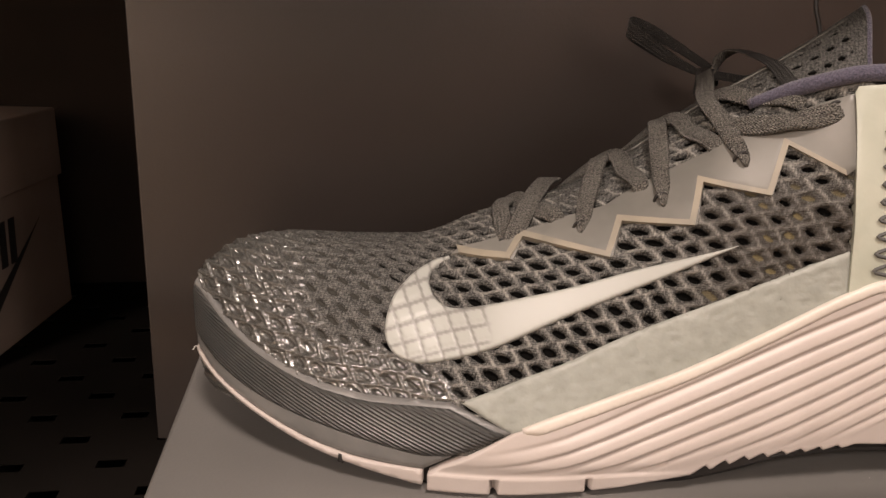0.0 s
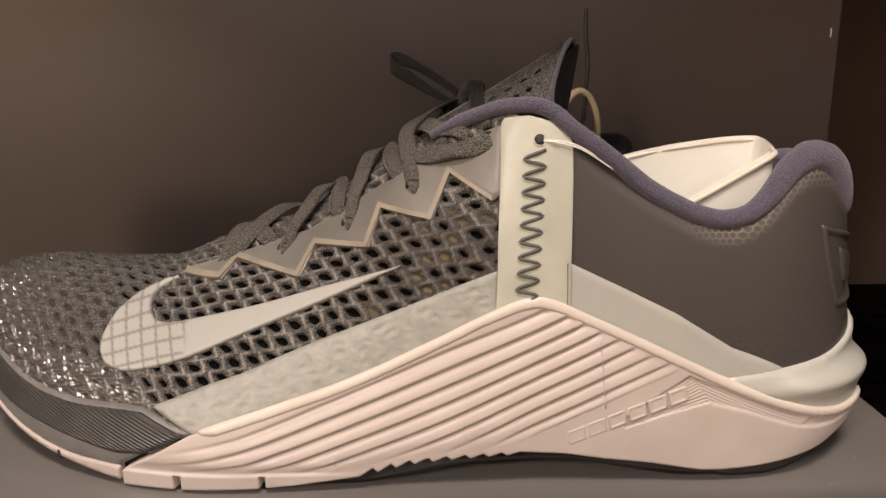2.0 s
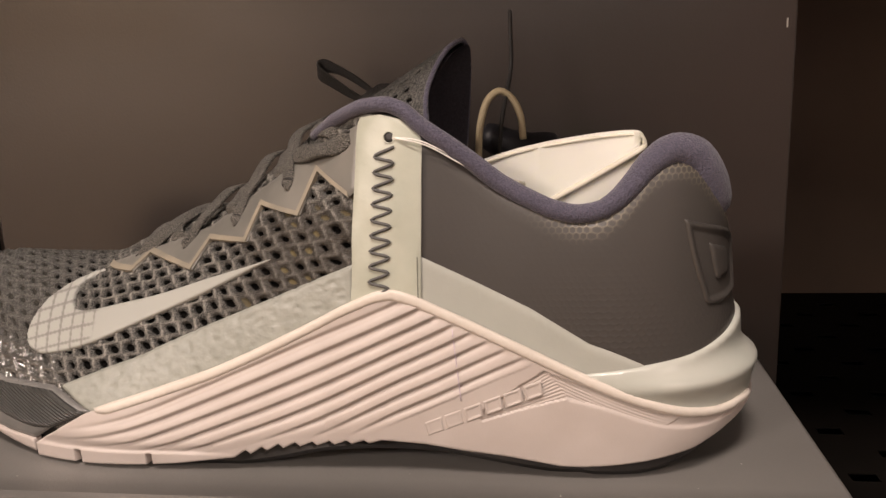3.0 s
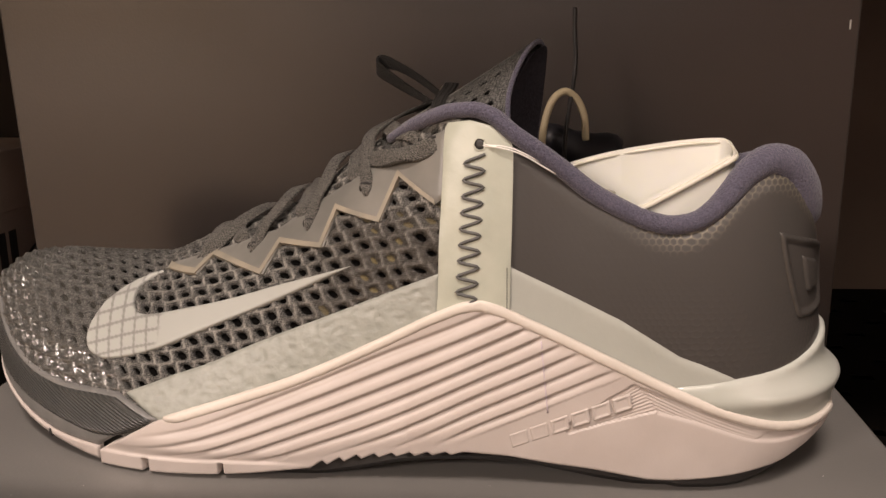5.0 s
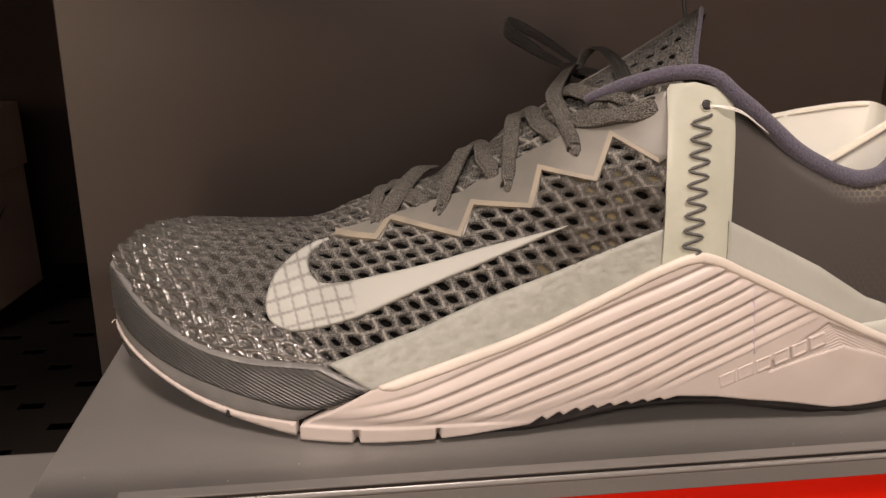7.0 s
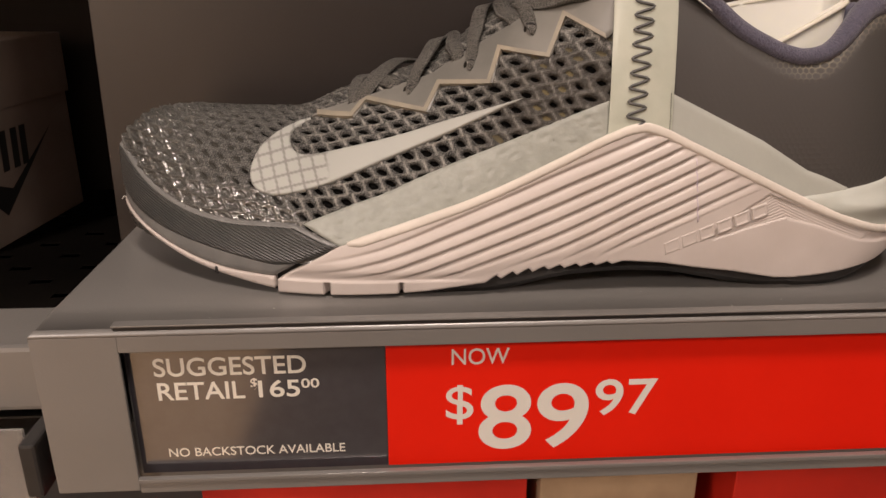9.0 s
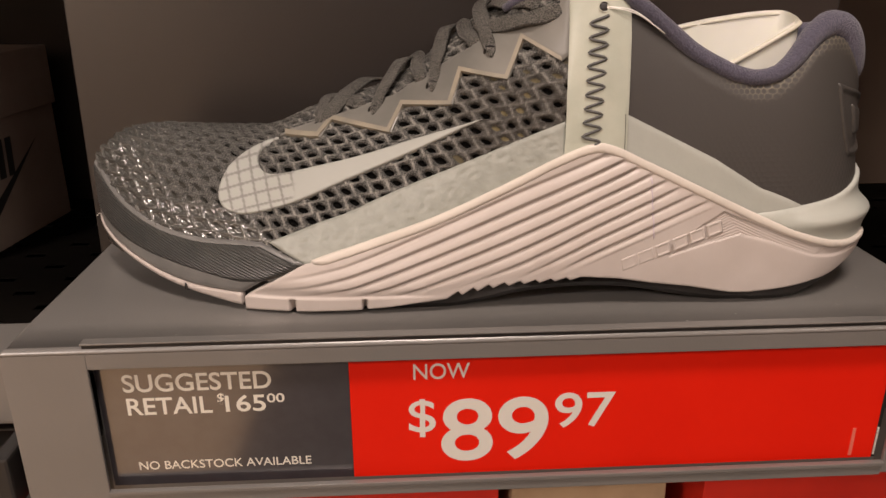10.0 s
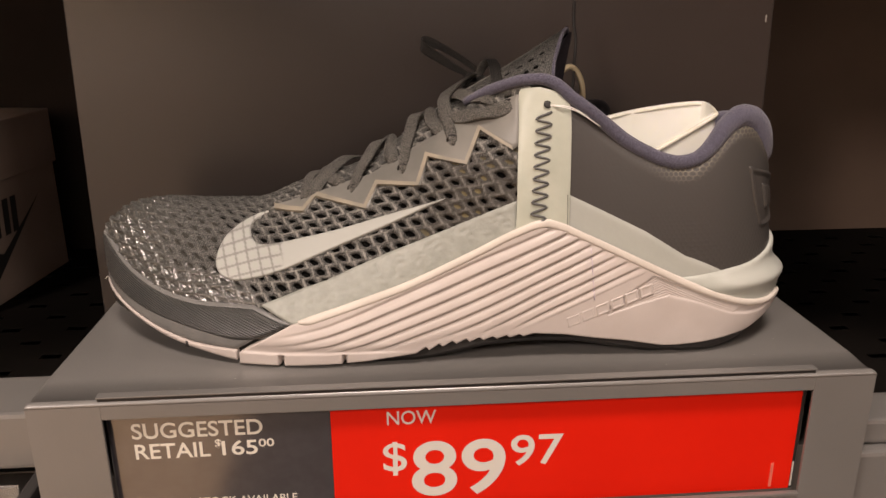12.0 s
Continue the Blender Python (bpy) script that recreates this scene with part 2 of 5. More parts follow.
LACE = lace_material()
LACE_SHADE = lace_material("lace_in_shade", (0.055, 0.052, 0.047))      # darker copy of the lace, with the bow's shade in its colour
STAY = material("grey_film_eyestay", (0.16, 0.155, 0.14), 0.40)
mottled(STAY, (0.132, 0.130, 0.117), (0.180, 0.175, 0.156), 45)
bumpy(STAY, 400, 0.08, 0.0005)
STRIPE_MAT = material("light_grey_print", (0.40, 0.40, 0.375), 0.38)
groove = attribute(STRIPE_MAT, "groove")
STRIPE_MAT.node_tree.links.new(mix_colour(STRIPE_MAT, groove.outputs["Fac"], (0.352, 0.362, 0.335), (0.205, 0.205, 0.190)), bsdf(STRIPE_MAT).inputs["Base Color"])
PLASTIC = material("milky_plastic", (0.66, 0.68, 0.61), 0.35)
mottled(PLASTIC, (0.76, 0.765, 0.70), (0.82, 0.82, 0.76), 30)
bsdf(PLASTIC).inputs["Subsurface Weight"].default_value = 0.25
bsdf(PLASTIC).inputs["Subsurface Radius"].default_value = (0.004, 0.004, 0.003)
RIMCREAM = material("yellowed_plastic_rim", (0.62, 0.60, 0.51), 0.35)
mottled(RIMCREAM, (0.52, 0.50, 0.42), (0.58, 0.555, 0.47), 60)
bsdf(RIMCREAM).inputs["Subsurface Weight"].default_value = 0.25
bsdf(RIMCREAM).inputs["Subsurface Radius"].default_value = (0.004, 0.004, 0.003)
RED = material("red_card", (0.60, 0.010, 0.001), 0.55, 0.0, 0.2)
mottled(RED, (0.585, 0.009, 0.001), (0.62, 0.011, 0.0015), 20)
bumpy(RED, 25, 0.10, 0.002)
GREYCARD = material("grey_card", (0.035, 0.033, 0.038), 0.3)
mottled(GREYCARD, (0.031, 0.029, 0.034), (0.039, 0.037, 0.042), 200)
bsdf(GREYCARD).inputs["Coat Weight"].default_value = 1.0
bsdf(GREYCARD).inputs["Coat IOR"].default_value = 2.3
bsdf(GREYCARD).inputs["Coat Roughness"].default_value = 0.10
INK = material("white_ink", (0.58, 0.565, 0.52), 0.5)
GREYINK = material("dull_white_ink", (0.62, 0.60, 0.53), 0.5)
# metal deck with the shade of the bays put into its colour
DECK = material("deck_with_shade", (0.006, 0.005, 0.004), 0.85, 0.0, 0.05)
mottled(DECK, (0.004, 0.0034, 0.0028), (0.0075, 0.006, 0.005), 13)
bumpy(DECK, 500, 0.15, 0.0004)
CARD = material("buff_cardboard", (0.36, 0.28, 0.23), 0.75)
mottled(CARD, (0.31, 0.242, 0.20), (0.36, 0.282, 0.233), 25)
REDBOX = material("red_cardboard", (0.55, 0.02, 0.008), 0.5)
mottled(REDBOX, (0.50, 0.017, 0.007), (0.60, 0.024, 0.010), 20)
KRAFT = material("kraft_cardboard", (0.36, 0.25, 0.15), 0.8)
mottled(KRAFT, (0.31, 0.21, 0.125), (0.40, 0.28, 0.17), 40)
BLACKINK = material("black_ink", (0.02, 0.018, 0.017), 0.6)


# ---------------- mesh helpers ----------------
def mesh_object(name, verts, faces, mat, parent=None, label="", smooth=True):
    me = bpy.data.meshes.new(name)
    me.from_pydata([tuple(map(float, v)) for v in verts], [], faces)
    me.validate()
    me.update()
    if smooth:
        me.polygons.foreach_set("use_smooth", [True] * len(me.polygons))
    if mat:
        me.materials.append(mat)
    ob = new(name, me)
    if parent:
        ob.parent = parent
    if label:
        ob["label"] = label
    return ob


def part(name, bm, mat, parent=None, label="", smooth=False):
    me = bpy.data.meshes.new(name)
    bmesh.ops.recalc_face_normals(bm, faces=bm.faces)
    bm.to_mesh(me)
    bm.free()
    if smooth:
        me.polygons.foreach_set("use_smooth", [True] * len(me.polygons))
    me.materials.append(mat)
    ob = new(name, me)
    if parent:
        ob.parent = parent
    if label:
        ob["label"] = label
    return ob


def box_bm(x0, x1, y0, y1, z0, z1, bevel=0.0, bm=None):
    own = bmesh.new()
    bmesh.ops.create_cube(own, size=1.0)
    for v in own.verts:
        v.co = ((x0 + x1) / 2 + v.co.x * (x1 - x0), (y0 + y1) / 2 + v.co.y * (y1 - y0), (z0 + z1) / 2 + v.co.z * (z1 - z0))
    if bevel:
        bmesh.ops.bevel(own, geom=own.edges[:], offset=bevel, segments=2, affect="EDGES", profile=0.6)
    if bm is None:
        return own
    me = bpy.data.meshes.new("temporary")
    own.to_mesh(me)
    own.free()
    bm.from_mesh(me)
    bpy.data.meshes.remove(me)
    return bm


def grid_faces(n, m, wrap=False):
    """Quads of a grid of n rows and m columns."""
    out = []
    for i in range(n - 1):
        for j in range(m if wrap else m - 1):
            k = (j + 1) % m
            out.append((i * m + j, i * m + k, (i + 1) * m + k, (i + 1) * m + j))
    return out


def spline(tab, x):
    """Monotone interpolation in a table of (x, y)."""
    xs = [a for a, b in tab]
    ys = [b for a, b in tab]
    n = len(xs)
    if x <= xs[0]:
        return ys[0]
    if x >= xs[-1]:
        return ys[-1]
    d = [(ys[i + 1] - ys[i]) / (xs[i + 1] - xs[i]) for i in range(n - 1)]
    m = [d[0]] + [0 if d[i - 1] * d[i] <= 0 else 2 * d[i - 1] * d[i] / (d[i - 1] + d[i]) for i in range(1, n - 1)] + [d[-1]]
    i = 0
    while xs[i + 1] < x:
        i += 1
    h = xs[i + 1] - xs[i]
    t = (x - xs[i]) / h
    return (2 * t**3 - 3 * t * t + 1) * ys[i] + (t**3 - 2 * t * t + t) * h * m[i] + (-2 * t**3 + 3 * t * t) * ys[i + 1] + (t**3 - t * t) * h * m[i + 1]


def catmull(points, per=8):
    """A smooth line through points of any dimension."""
    p = [Vector(q) for q in points]
    p = [2 * p[0] - p[1]] + p + [2 * p[-1] - p[-2]]
    out = []
    for i in range(1, len(p) - 2):
        for k in range(per):
            t = k / per
            out.append(0.5 * (2 * p[i] + (p[i + 1] - p[i - 1]) * t + (2 * p[i - 1] - 5 * p[i] + 4 * p[i + 1] - p[i + 2]) * t * t + (3 * p[i] - p[i - 1] - 3 * p[i + 1] + p[i + 2]) * t**3))
    out.append(p[-2])
    return out


def tube(name, points, radii, mat, parent=None, label="", sides=12, flat=1.0, closed=False):
    """A round or flattened tube along a line; radii one number or one for each point."""
    n = len(points)
    pts = [Vector(q) for q in points]
    if not isinstance(radii, (list, tuple)):
        radii = [radii] * n
    verts = []
    side = None
    for i in range(n):
        if closed:
            d = pts[(i + 1) % n] - pts[i - 1]
        else:
            d = pts[min(i + 1, n - 1)] - pts[max(i - 1, 0)]
        d.normalize()
        if side is None:
            side = d.cross(Vector((0, 0, 1)))
            if side.length < 0.1:
                side = d.cross(Vector((0, 1, 0)))
        side = (side - d * side.dot(d)).normalized()
        up = side.cross(d)
        for j in range(sides):
            a = 2 * math.pi * j / sides
            verts.append(pts[i] + side * math.cos(a) * radii[i] + up * math.sin(a) * radii[i] * flat)
    faces = grid_faces(n, sides, wrap=True)
    if closed:
        faces += [((n - 1) * sides + j, (n - 1) * sides + (j + 1) % sides, (j + 1) % sides, j) for j in range(sides)]
    else:
        faces += [tuple(range(sides))[::-1], tuple((n - 1) * sides + j for j in range(sides))]
    return mesh_object(name, verts, faces, mat, parent, label)


# ---------------- the shoe's shape ----------------
TOE_X, TOE_Y, TOE_L = -0.1585, 0.083, 0.1085
HEEL_Y, HEEL_X = 0.052, 0.105
SOLE_Y, BASE_Z = 0.0185, 0.012
RT, RH = 0.085, 0.042
TOP = [(-0.1585, 0.047), (-0.152, 0.0528), (-0.145, 0.0568), (-0.135, 0.0592), (-0.125, 0.0598), (-0.105, 0.0588), (-0.086, 0.0585), (-0.065, 0.0660),
       (-0.03, 0.078), (0.0, 0.0985), (0.02, 0.115), (0.044, 0.150), (0.06, 0.165)]
MIDDLE = [(-0.1585, 0.083), (-0.1, 0.085), (-0.06, 0.083), (-0.02, 0.075), (0.02, 0.068), (0.06, 0.062)]
SWELL = [(-0.1585, 1.6), (-0.1, 1.4), (-0.065, 1.3), (-0.03, 1.5), (0.0, 1.8), (0.06, 1.9)]
HEEL_END = [(0.0, 0.147), (0.008, 0.1525), (0.014, 0.1565), (0.019, 0.1585), (0.024, 0.1590), (0.032, 0.1570), (0.045, 0.1545), (0.06, 0.1520), (0.085, 0.1505), (0.1, 0.152)]
FAR = [(-0.05, 0.118), (-0.02, 0.113), (0.05, 0.094), (0.1, 0.0855)]


def sole_near(x):
    if x < -0.05:
        u = min(1.0, (-0.05 - x) / TOE_L)
        return TOE_Y - (TOE_Y - SOLE_Y) * (1 - u**1.9) ** 0.68
    return SOLE_Y


def sole_far(x):
    if x < -0.05:
        u = min(1.0, (-0.05 - x) / TOE_L)
        return TOE_Y + (0.118 - TOE_Y) * (1 - u**2.4) ** 0.6
    return spline(FAR, x)


def fore_y(x, z, far=False):
    ys = sole_far(x) if far else sole_near(x)
    yc, zt, m = spline(MIDDLE, x), spline(TOP, x), spline(SWELL, x)
    s = min(1.0, max(0.0, (z - BASE_Z) / (zt - BASE_Z)))
    return ys + (yc - ys) * (1 - (1 - s**m) ** 0.5)


def rear_w(z):
    return HEEL_Y - (SOLE_Y + 0.0105 * (max(z, 0) / 0.082) ** 2)


def side_y(x, z):
    if x < 0.03:
        return fore_y(x, z)
    k = min(1.0, (x - 0.03) / 0.045)
    k = k * k * (3 - 2 * k)
    r = HEEL_Y - rear_w(z)
    return r if k >= 1 else (1 - k) * fore_y(x, z) + k * r


def far_y(x, z):
    if x < 0.03:
        return fore_y(x, z, True)
    k = min(1.0, (x - 0.03) / 0.045)
    k = k * k * (3 - 2 * k)
    r = HEEL_Y + rear_w(z)
    return r if k >= 1 else (1 - k) * fore_y(x, z, True) + k * r


HEEL_A = HEEL_X + math.pi * RH      # the way round the heel, to the inner side
TOE_A = -0.05 - math.pi * RT        # the way round the toe


def surface(a, z):
    """The shoe's outer side: a runs along the near side, round the heel and round the toe; z is the height."""
    if a < -0.05:
        th = (-0.05 - a) / RT
        if th > math.pi:
            x = -0.05 + (TOE_A - a)
            return Vector((x, far_y(x, z), z))
        x = -0.05 - TOE_L * math.sin(th)
        return Vector((x, fore_y(x, z, th > math.pi / 2), z))
    if a <= HEEL_X:
        return Vector((a, side_y(a, z), z))
    ps = (a - HEEL_X) / RH
    if ps > math.pi:
        x = HEEL_X - (a - HEEL_A)
        return Vector((x, far_y(x, z), z))
    xe = spline(HEEL_END, z)
    s, c = math.sin(ps), math.cos(ps)
    return Vector((HEEL_X + (xe - HEEL_X) * max(s, 0) ** (2 / 2.4), HEEL_Y - rear_w(z) * c, z))


def along(x):
    """The way a of a place x on the near side."""
    if x < -0.05:
        return -0.05 - RT * math.asin(min(1.0, (-0.05 - x) / TOE_L))
    if x > HEEL_X:
        return HEEL_X + RH * math.asin(min(1.0, ((x - HEEL_X) / 0.0535)) ** 1.2)
    return x


def across_x(a):
    """The place x of a way a on the near side, up to the back of the heel."""
    if a <= HEEL_X:
        return a
    return HEEL_X + 0.0535 * max(0.0, math.sin(min((a - HEEL_X) / RH, math.pi / 2))) ** (1 / 1.2)


def normal_at(a, z):
    e = 0.0006
    da = surface(a + e, z) - surface(a - e, z)
    dz = surface(a, z + e) - surface(a, z - e)
    n = da.cross(dz)
    return n.normalized() if n.length > 1e-12 else Vector((0, -1, 0))


def on_shoe(a, z, off=0.0):
    return surface(a, z) + normal_at(a, z) * off


from mathutils.geometry import delaunay_2d_cdt


def resample(poly, step):
    out = []
    n = len(poly)
    for i in range(n):
        p, q = Vector(poly[i]), Vector(poly[(i + 1) % n])
        k = max(1, int(math.ceil((q - p).length / step)))
        out += [p.lerp(q, j / k) for j in range(k)]
    return out


def inside(poly, x, y):
    hit = False
    j = len(poly) - 1
    for i in range(len(poly)):
        a, b = poly[i], poly[j]
        if (a[1] > y) != (b[1] > y) and x < (b[0] - a[0]) * (y - a[1]) / (b[1] - a[1]) + a[0]:
            hit = not hit
        j = i
    return hit


def overlay(name, poly, mat, parent, off=0.0008, thick=0.0015, step=0.0012, label="", relief=None, where=None, round_edge=0.0005, crease=0):
    """A sheet laid on the shoe: poly is its outline as (a, z); its edge turns down onto what lies below."""
    where = where or on_shoe
    edge = resample(poly, step)
    n = len(edge)
    xs, zs = [p.x for p in edge], [p.y for p in edge]
    ex, ez = np.array(xs), np.array(zs)
    gx, gz = np.meshgrid(np.arange(min(xs), max(xs), step), np.arange(min(zs) + step / 2, max(zs), step * 0.87))
    gx = gx + (np.arange(gx.shape[0]) % 2)[:, None] * step / 2
    gx, gz = gx.ravel(), gz.ravel()
    hit = np.zeros(len(gx), bool)
    near = np.full(len(gx), 1.0)
    for k in range(n):
        ax, az, bx, bz = ex[k], ez[k], ex[k - 1], ez[k - 1]
        near = np.minimum(near, (gx - ax) ** 2 + (gz - az) ** 2)
        if az != bz:
            hit ^= ((az > gz) != (bz > gz)) & (gx < (bx - ax) * (gz - az) / (bz - az) + ax)
    keep = hit & (near > (0.55 * step) ** 2)
    inner = [Vector((p, q)) for p, q in zip(gx[keep].tolist(), gz[keep].tolist())]
    co, _, fs, src, _, _ = delaunay_2d_cdt(edge + inner, [(i, (i + 1) % n) for i in range(n)], [], 1, 1e-7)
    verts, faces = [], []
    for i, p in enumerate(co):
        o = off + (relief(p.x, p.y) if relief else 0.0)
        if any(k < n for k in src[i]):
            o -= round_edge
        verts.append(where(p.x, p.y, o))
    back = {}
    for i, k in enumerate(src):
        for q in k:
            if q < n:
                back[q] = i
    for f in fs:
        faces.append(tuple(f))
    order = [back[i] for i in range(n) if i in back]
    low = {}
    for i in order:
        low[i] = len(verts)
        verts.append(where(co[i].x, co[i].y, off - thick))
    for i, j in zip(order, order[1:] + order[:1]):
        faces.append((i, j, low[j], low[i]))
    ob = mesh_object(name, verts, faces, mat, parent, label)
    bm = bmesh.new()
    bm.from_mesh(ob.data)
    bmesh.ops.recalc_face_normals(bm, faces=bm.faces)
    bm.to_mesh(ob.data)
    bm.free()
    if crease:
        ob.data.set_sharp_from_angle(angle=math.radians(crease))
    return ob


SETBACK, LIFT = 0.005, 1.015      # the shoe stands a little back on the stand; its heights grow by this share


def set_back(ob):
    ob.location.y, ob.scale.z = SETBACK, LIFT
    return ob


shoe = set_back(tagged(new("training_shoe"), "grey mesh training shoe with pale pink sole on display stand", "shoe", kind="thing"))


def smooth(x, a, b):
    t = min(1.0, max(0.0, (x - a) / (b - a)))
    return t * t * (3 - 2 * t)


# top edge of the upper, by x
COLLAR = [(-0.02, 0.200), (0.002, 0.108), (0.010, 0.1030), (0.0135, 0.1048), (0.0199, 0.1078), (0.0282, 0.1119), (0.0357, 0.1147), (0.0420, 0.1153), (0.0475, 0.1136), (0.0533, 0.1087), (0.0608, 0.1034), (0.0694, 0.0972), (0.078, 0.0907), (0.0863, 0.0862),
          (0.0947, 0.0826), (0.1013, 0.0813), (0.1078, 0.0821), (0.1143, 0.0857), (0.1192, 0.0904), (0.1241, 0.0955), (0.1309, 0.0985), (0.1362, 0.0970), (0.1445, 0.0885), (0.150, 0.0800)]


def collar_z(a):
    if a <= HEEL_X:
        return spline(COLLAR, a)
    ps = min((a - HEEL_X) / RH, math.pi)
    if ps > math.pi / 2:
        ps = math.pi - ps
    drop = 0.013 * smooth(a, HEEL_X + RH * 1.7, HEEL_A + 0.012)
    return (spline(COLLAR, HEEL_X + 0.0455 * math.sin(ps) ** (2 / 2.4)) if a < HEEL_A else spline(COLLAR, HEEL_X - (a - HEEL_A))) - drop


def upper_front():
    cols, rows = 470, 270
    far_rows = 90
    out, way = [], []
    for i in range(cols + 1):
        t = i / cols
        x = -0.1575 + 0.1955 * t**1.2
        ys, yf, yc, zt, m = sole_near(x), sole_far(x), spline(MIDDLE, x), spline(TOP, x), spline(SWELL, x)
        zc = spline(COLLAR, x)
        s_max = min(1.0, (zc - BASE_Z) / (zt - BASE_Z)) if x > 0.004 else 1.0
        top = math.asin(min(1.0, s_max ** (m / 2)))
        q = 0.0
        prev = None
        for j in range(rows + 1 + far_rows):
            if j <= rows:
                f, ye = min(top, 0.5 * math.pi * j / rows), ys
            else:
                f, ye = min(top, 0.5 * math.pi * (1 - (j - rows) / far_rows)), yf
            v = Vector((x, ye + (yc - ye) * (1 - math.cos(f)), BASE_Z + (zt - BASE_Z) * math.sin(f) ** (2 / m)))
            if prev and not (j == rows + 1 and s_max < 1):
                q += (v - prev).length
            prev = v
            out.append(v)
            way.append((x, q))
    w = rows + 1 + far_rows
    quads = []
    for i in range(cols):
        for j in range(w - 1):
            if j == rows and out[i * w].x > 0.004:
                continue
            quads.append((i * w + j, (i + 1) * w + j, (i + 1) * w + j + 1, i * w + j + 1))
    return out, quads, way, w


def hole_depth(x, q):
    """At x and the way q up from the sole: how deep the knit is dented, how much it is a raised strand, and whether the
    hole is filled.
    """
    x0, q0 = x, q
    toe = min(1.0, max(0.0, (-0.066 - x) / 0.03))
    px = 0.0065
    pq = 0.0046 + 0.0002 * toe
    wild = 0.0010 + 0.0010 * smooth(x, -0.05, 0.02)
    x = x + wild * noise.noise((x0 * 75, q0 * 75, 1.0)) + 0.0003 * noise.noise((x0 * 400, q0 * 400, 4.0))
    q = q + wild * noise.noise((x0 * 75, q0 * 75, 7.0)) + 0.0003 * noise.noise((x0 * 400, q0 * 400, 5.0))
    u = (x + 0.066) / px
    r = (q - 0.14 * (1 - toe) * (x + 0.066)) / pq
    k = math.floor(r)
    best, shut, near = 0.0, 0.0, 9.0
    for kk in (k, k + 1):
        du = u - 0.5 * (kk % 2)
        cell = round(du)
        du -= cell
        ex, eq = du * px, (r - kk) * pq
        size = 1.0 + 0.22 * noise.noise((cell * 3.7, kk * 5.3, 2.0))
        if noise.noise((cell * 2.3, kk * 3.1, 8.0)) > 0.40 - 0.36 * smooth(x0, -0.012, 0.016):
            closed = 1.0 if x0 > -0.010 else 0.0
        elif x0 < -0.085:
            closed = 0.8 * smooth(noise.noise((cell * 1.9, kk * 2.7, 3.0)) + 4.0 * (-0.100 - x0) / 0.04, -0.3, 0.3)
        else:
            closed = 0.0
        slim = 0.95 - 0.22 * smooth(x0, -0.02, 0.012)
        rx, rq = (0.00216 - 0.00062 * toe) * size * slim, (0.00124 - 0.00026 * toe) * size * slim
        d = (abs(ex / rx) ** 1.6 + abs((eq + 0.42 * ex) / rq) ** 1.6) ** (1 / 1.6)
        if d < near:
            near, shut = d, closed
        best = max(best, min(1.0, max(0.0, (1.22 - d) / 0.36)))
    if best == 0.0:
        shut = 0.0
    # yarns laid like a brick bond between the holes, broken here and there
    row = round(r)
    v = u - 0.5 * (row % 2) + 0.30 * (r - row)
    w1, w2 = abs(abs(v - round(v)) - 0.5), abs(abs(r - row) - 0.5)
    worn = smooth(noise.noise((x0 * 260, q0 * 260, 11.0)), -0.30, 0.25)
    bond = max(math.exp(-(w1 / 0.085) ** 2), 0.8 * math.exp(-(w2 / 0.12) ** 2))
    strand = max(math.exp(-(w1 / 0.055) ** 2), 0.55 * math.exp(-(w2 / 0.075) ** 2) * worn) * (0.5 + 0.5 * worn) * (1 - best) * (1 - 0.80 * toe)
    rim = math.exp(-((near - 1.45) / 0.22) ** 2)
    return best, strand, shut, rim, bond


verts, faces, hole, w = upper_front()
body = mesh_object("mesh_upper", verts, faces, KNIT, shoe, "dark grey open-mesh knit upper with oval holes")
nor = [n.vector.copy() for n in body.data.vertex_normals]
flip = 1.0 if nor[240 * w + 80].y < 0 else -1.0
hole_dark, coated, strands, shuts, browns = [], [], [], [], []
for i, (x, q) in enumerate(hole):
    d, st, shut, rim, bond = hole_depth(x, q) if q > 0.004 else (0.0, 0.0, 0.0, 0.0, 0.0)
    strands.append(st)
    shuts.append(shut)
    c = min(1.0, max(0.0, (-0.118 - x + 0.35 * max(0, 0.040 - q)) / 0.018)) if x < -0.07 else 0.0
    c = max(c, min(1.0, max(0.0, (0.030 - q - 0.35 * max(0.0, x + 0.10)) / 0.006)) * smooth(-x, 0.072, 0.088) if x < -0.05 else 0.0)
    hole_dark.append(d)
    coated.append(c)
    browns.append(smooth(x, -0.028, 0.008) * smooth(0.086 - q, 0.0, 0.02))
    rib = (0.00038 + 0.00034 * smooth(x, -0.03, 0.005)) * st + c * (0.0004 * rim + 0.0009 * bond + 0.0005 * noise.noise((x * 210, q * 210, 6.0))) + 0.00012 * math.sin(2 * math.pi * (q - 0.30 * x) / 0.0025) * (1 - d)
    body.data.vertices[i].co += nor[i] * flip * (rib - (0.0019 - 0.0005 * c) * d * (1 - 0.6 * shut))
for key, values in (("hole_dark", hole_dark), ("coated", coated), ("strand", strands), ("filled", shuts), ("brown", browns)):
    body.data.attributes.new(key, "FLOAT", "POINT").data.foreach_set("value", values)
if flip < 0:
    body.data.flip_normals()
coarse = [k * w + j for k in range(0, 471, 5) for j in list(range(0, 271, 9)) + list(range(279, w, 9))]
width = len(coarse) // 95
mesh_object("upper_lining", [verts[k] - nor[k] * flip * 0.0030 for k in coarse], [f for f in grid_faces(95, width) if not (verts[coarse[f[0]]].x > -0.004 and f[0] % width == 30)], INNER, shoe, "black inner lining")


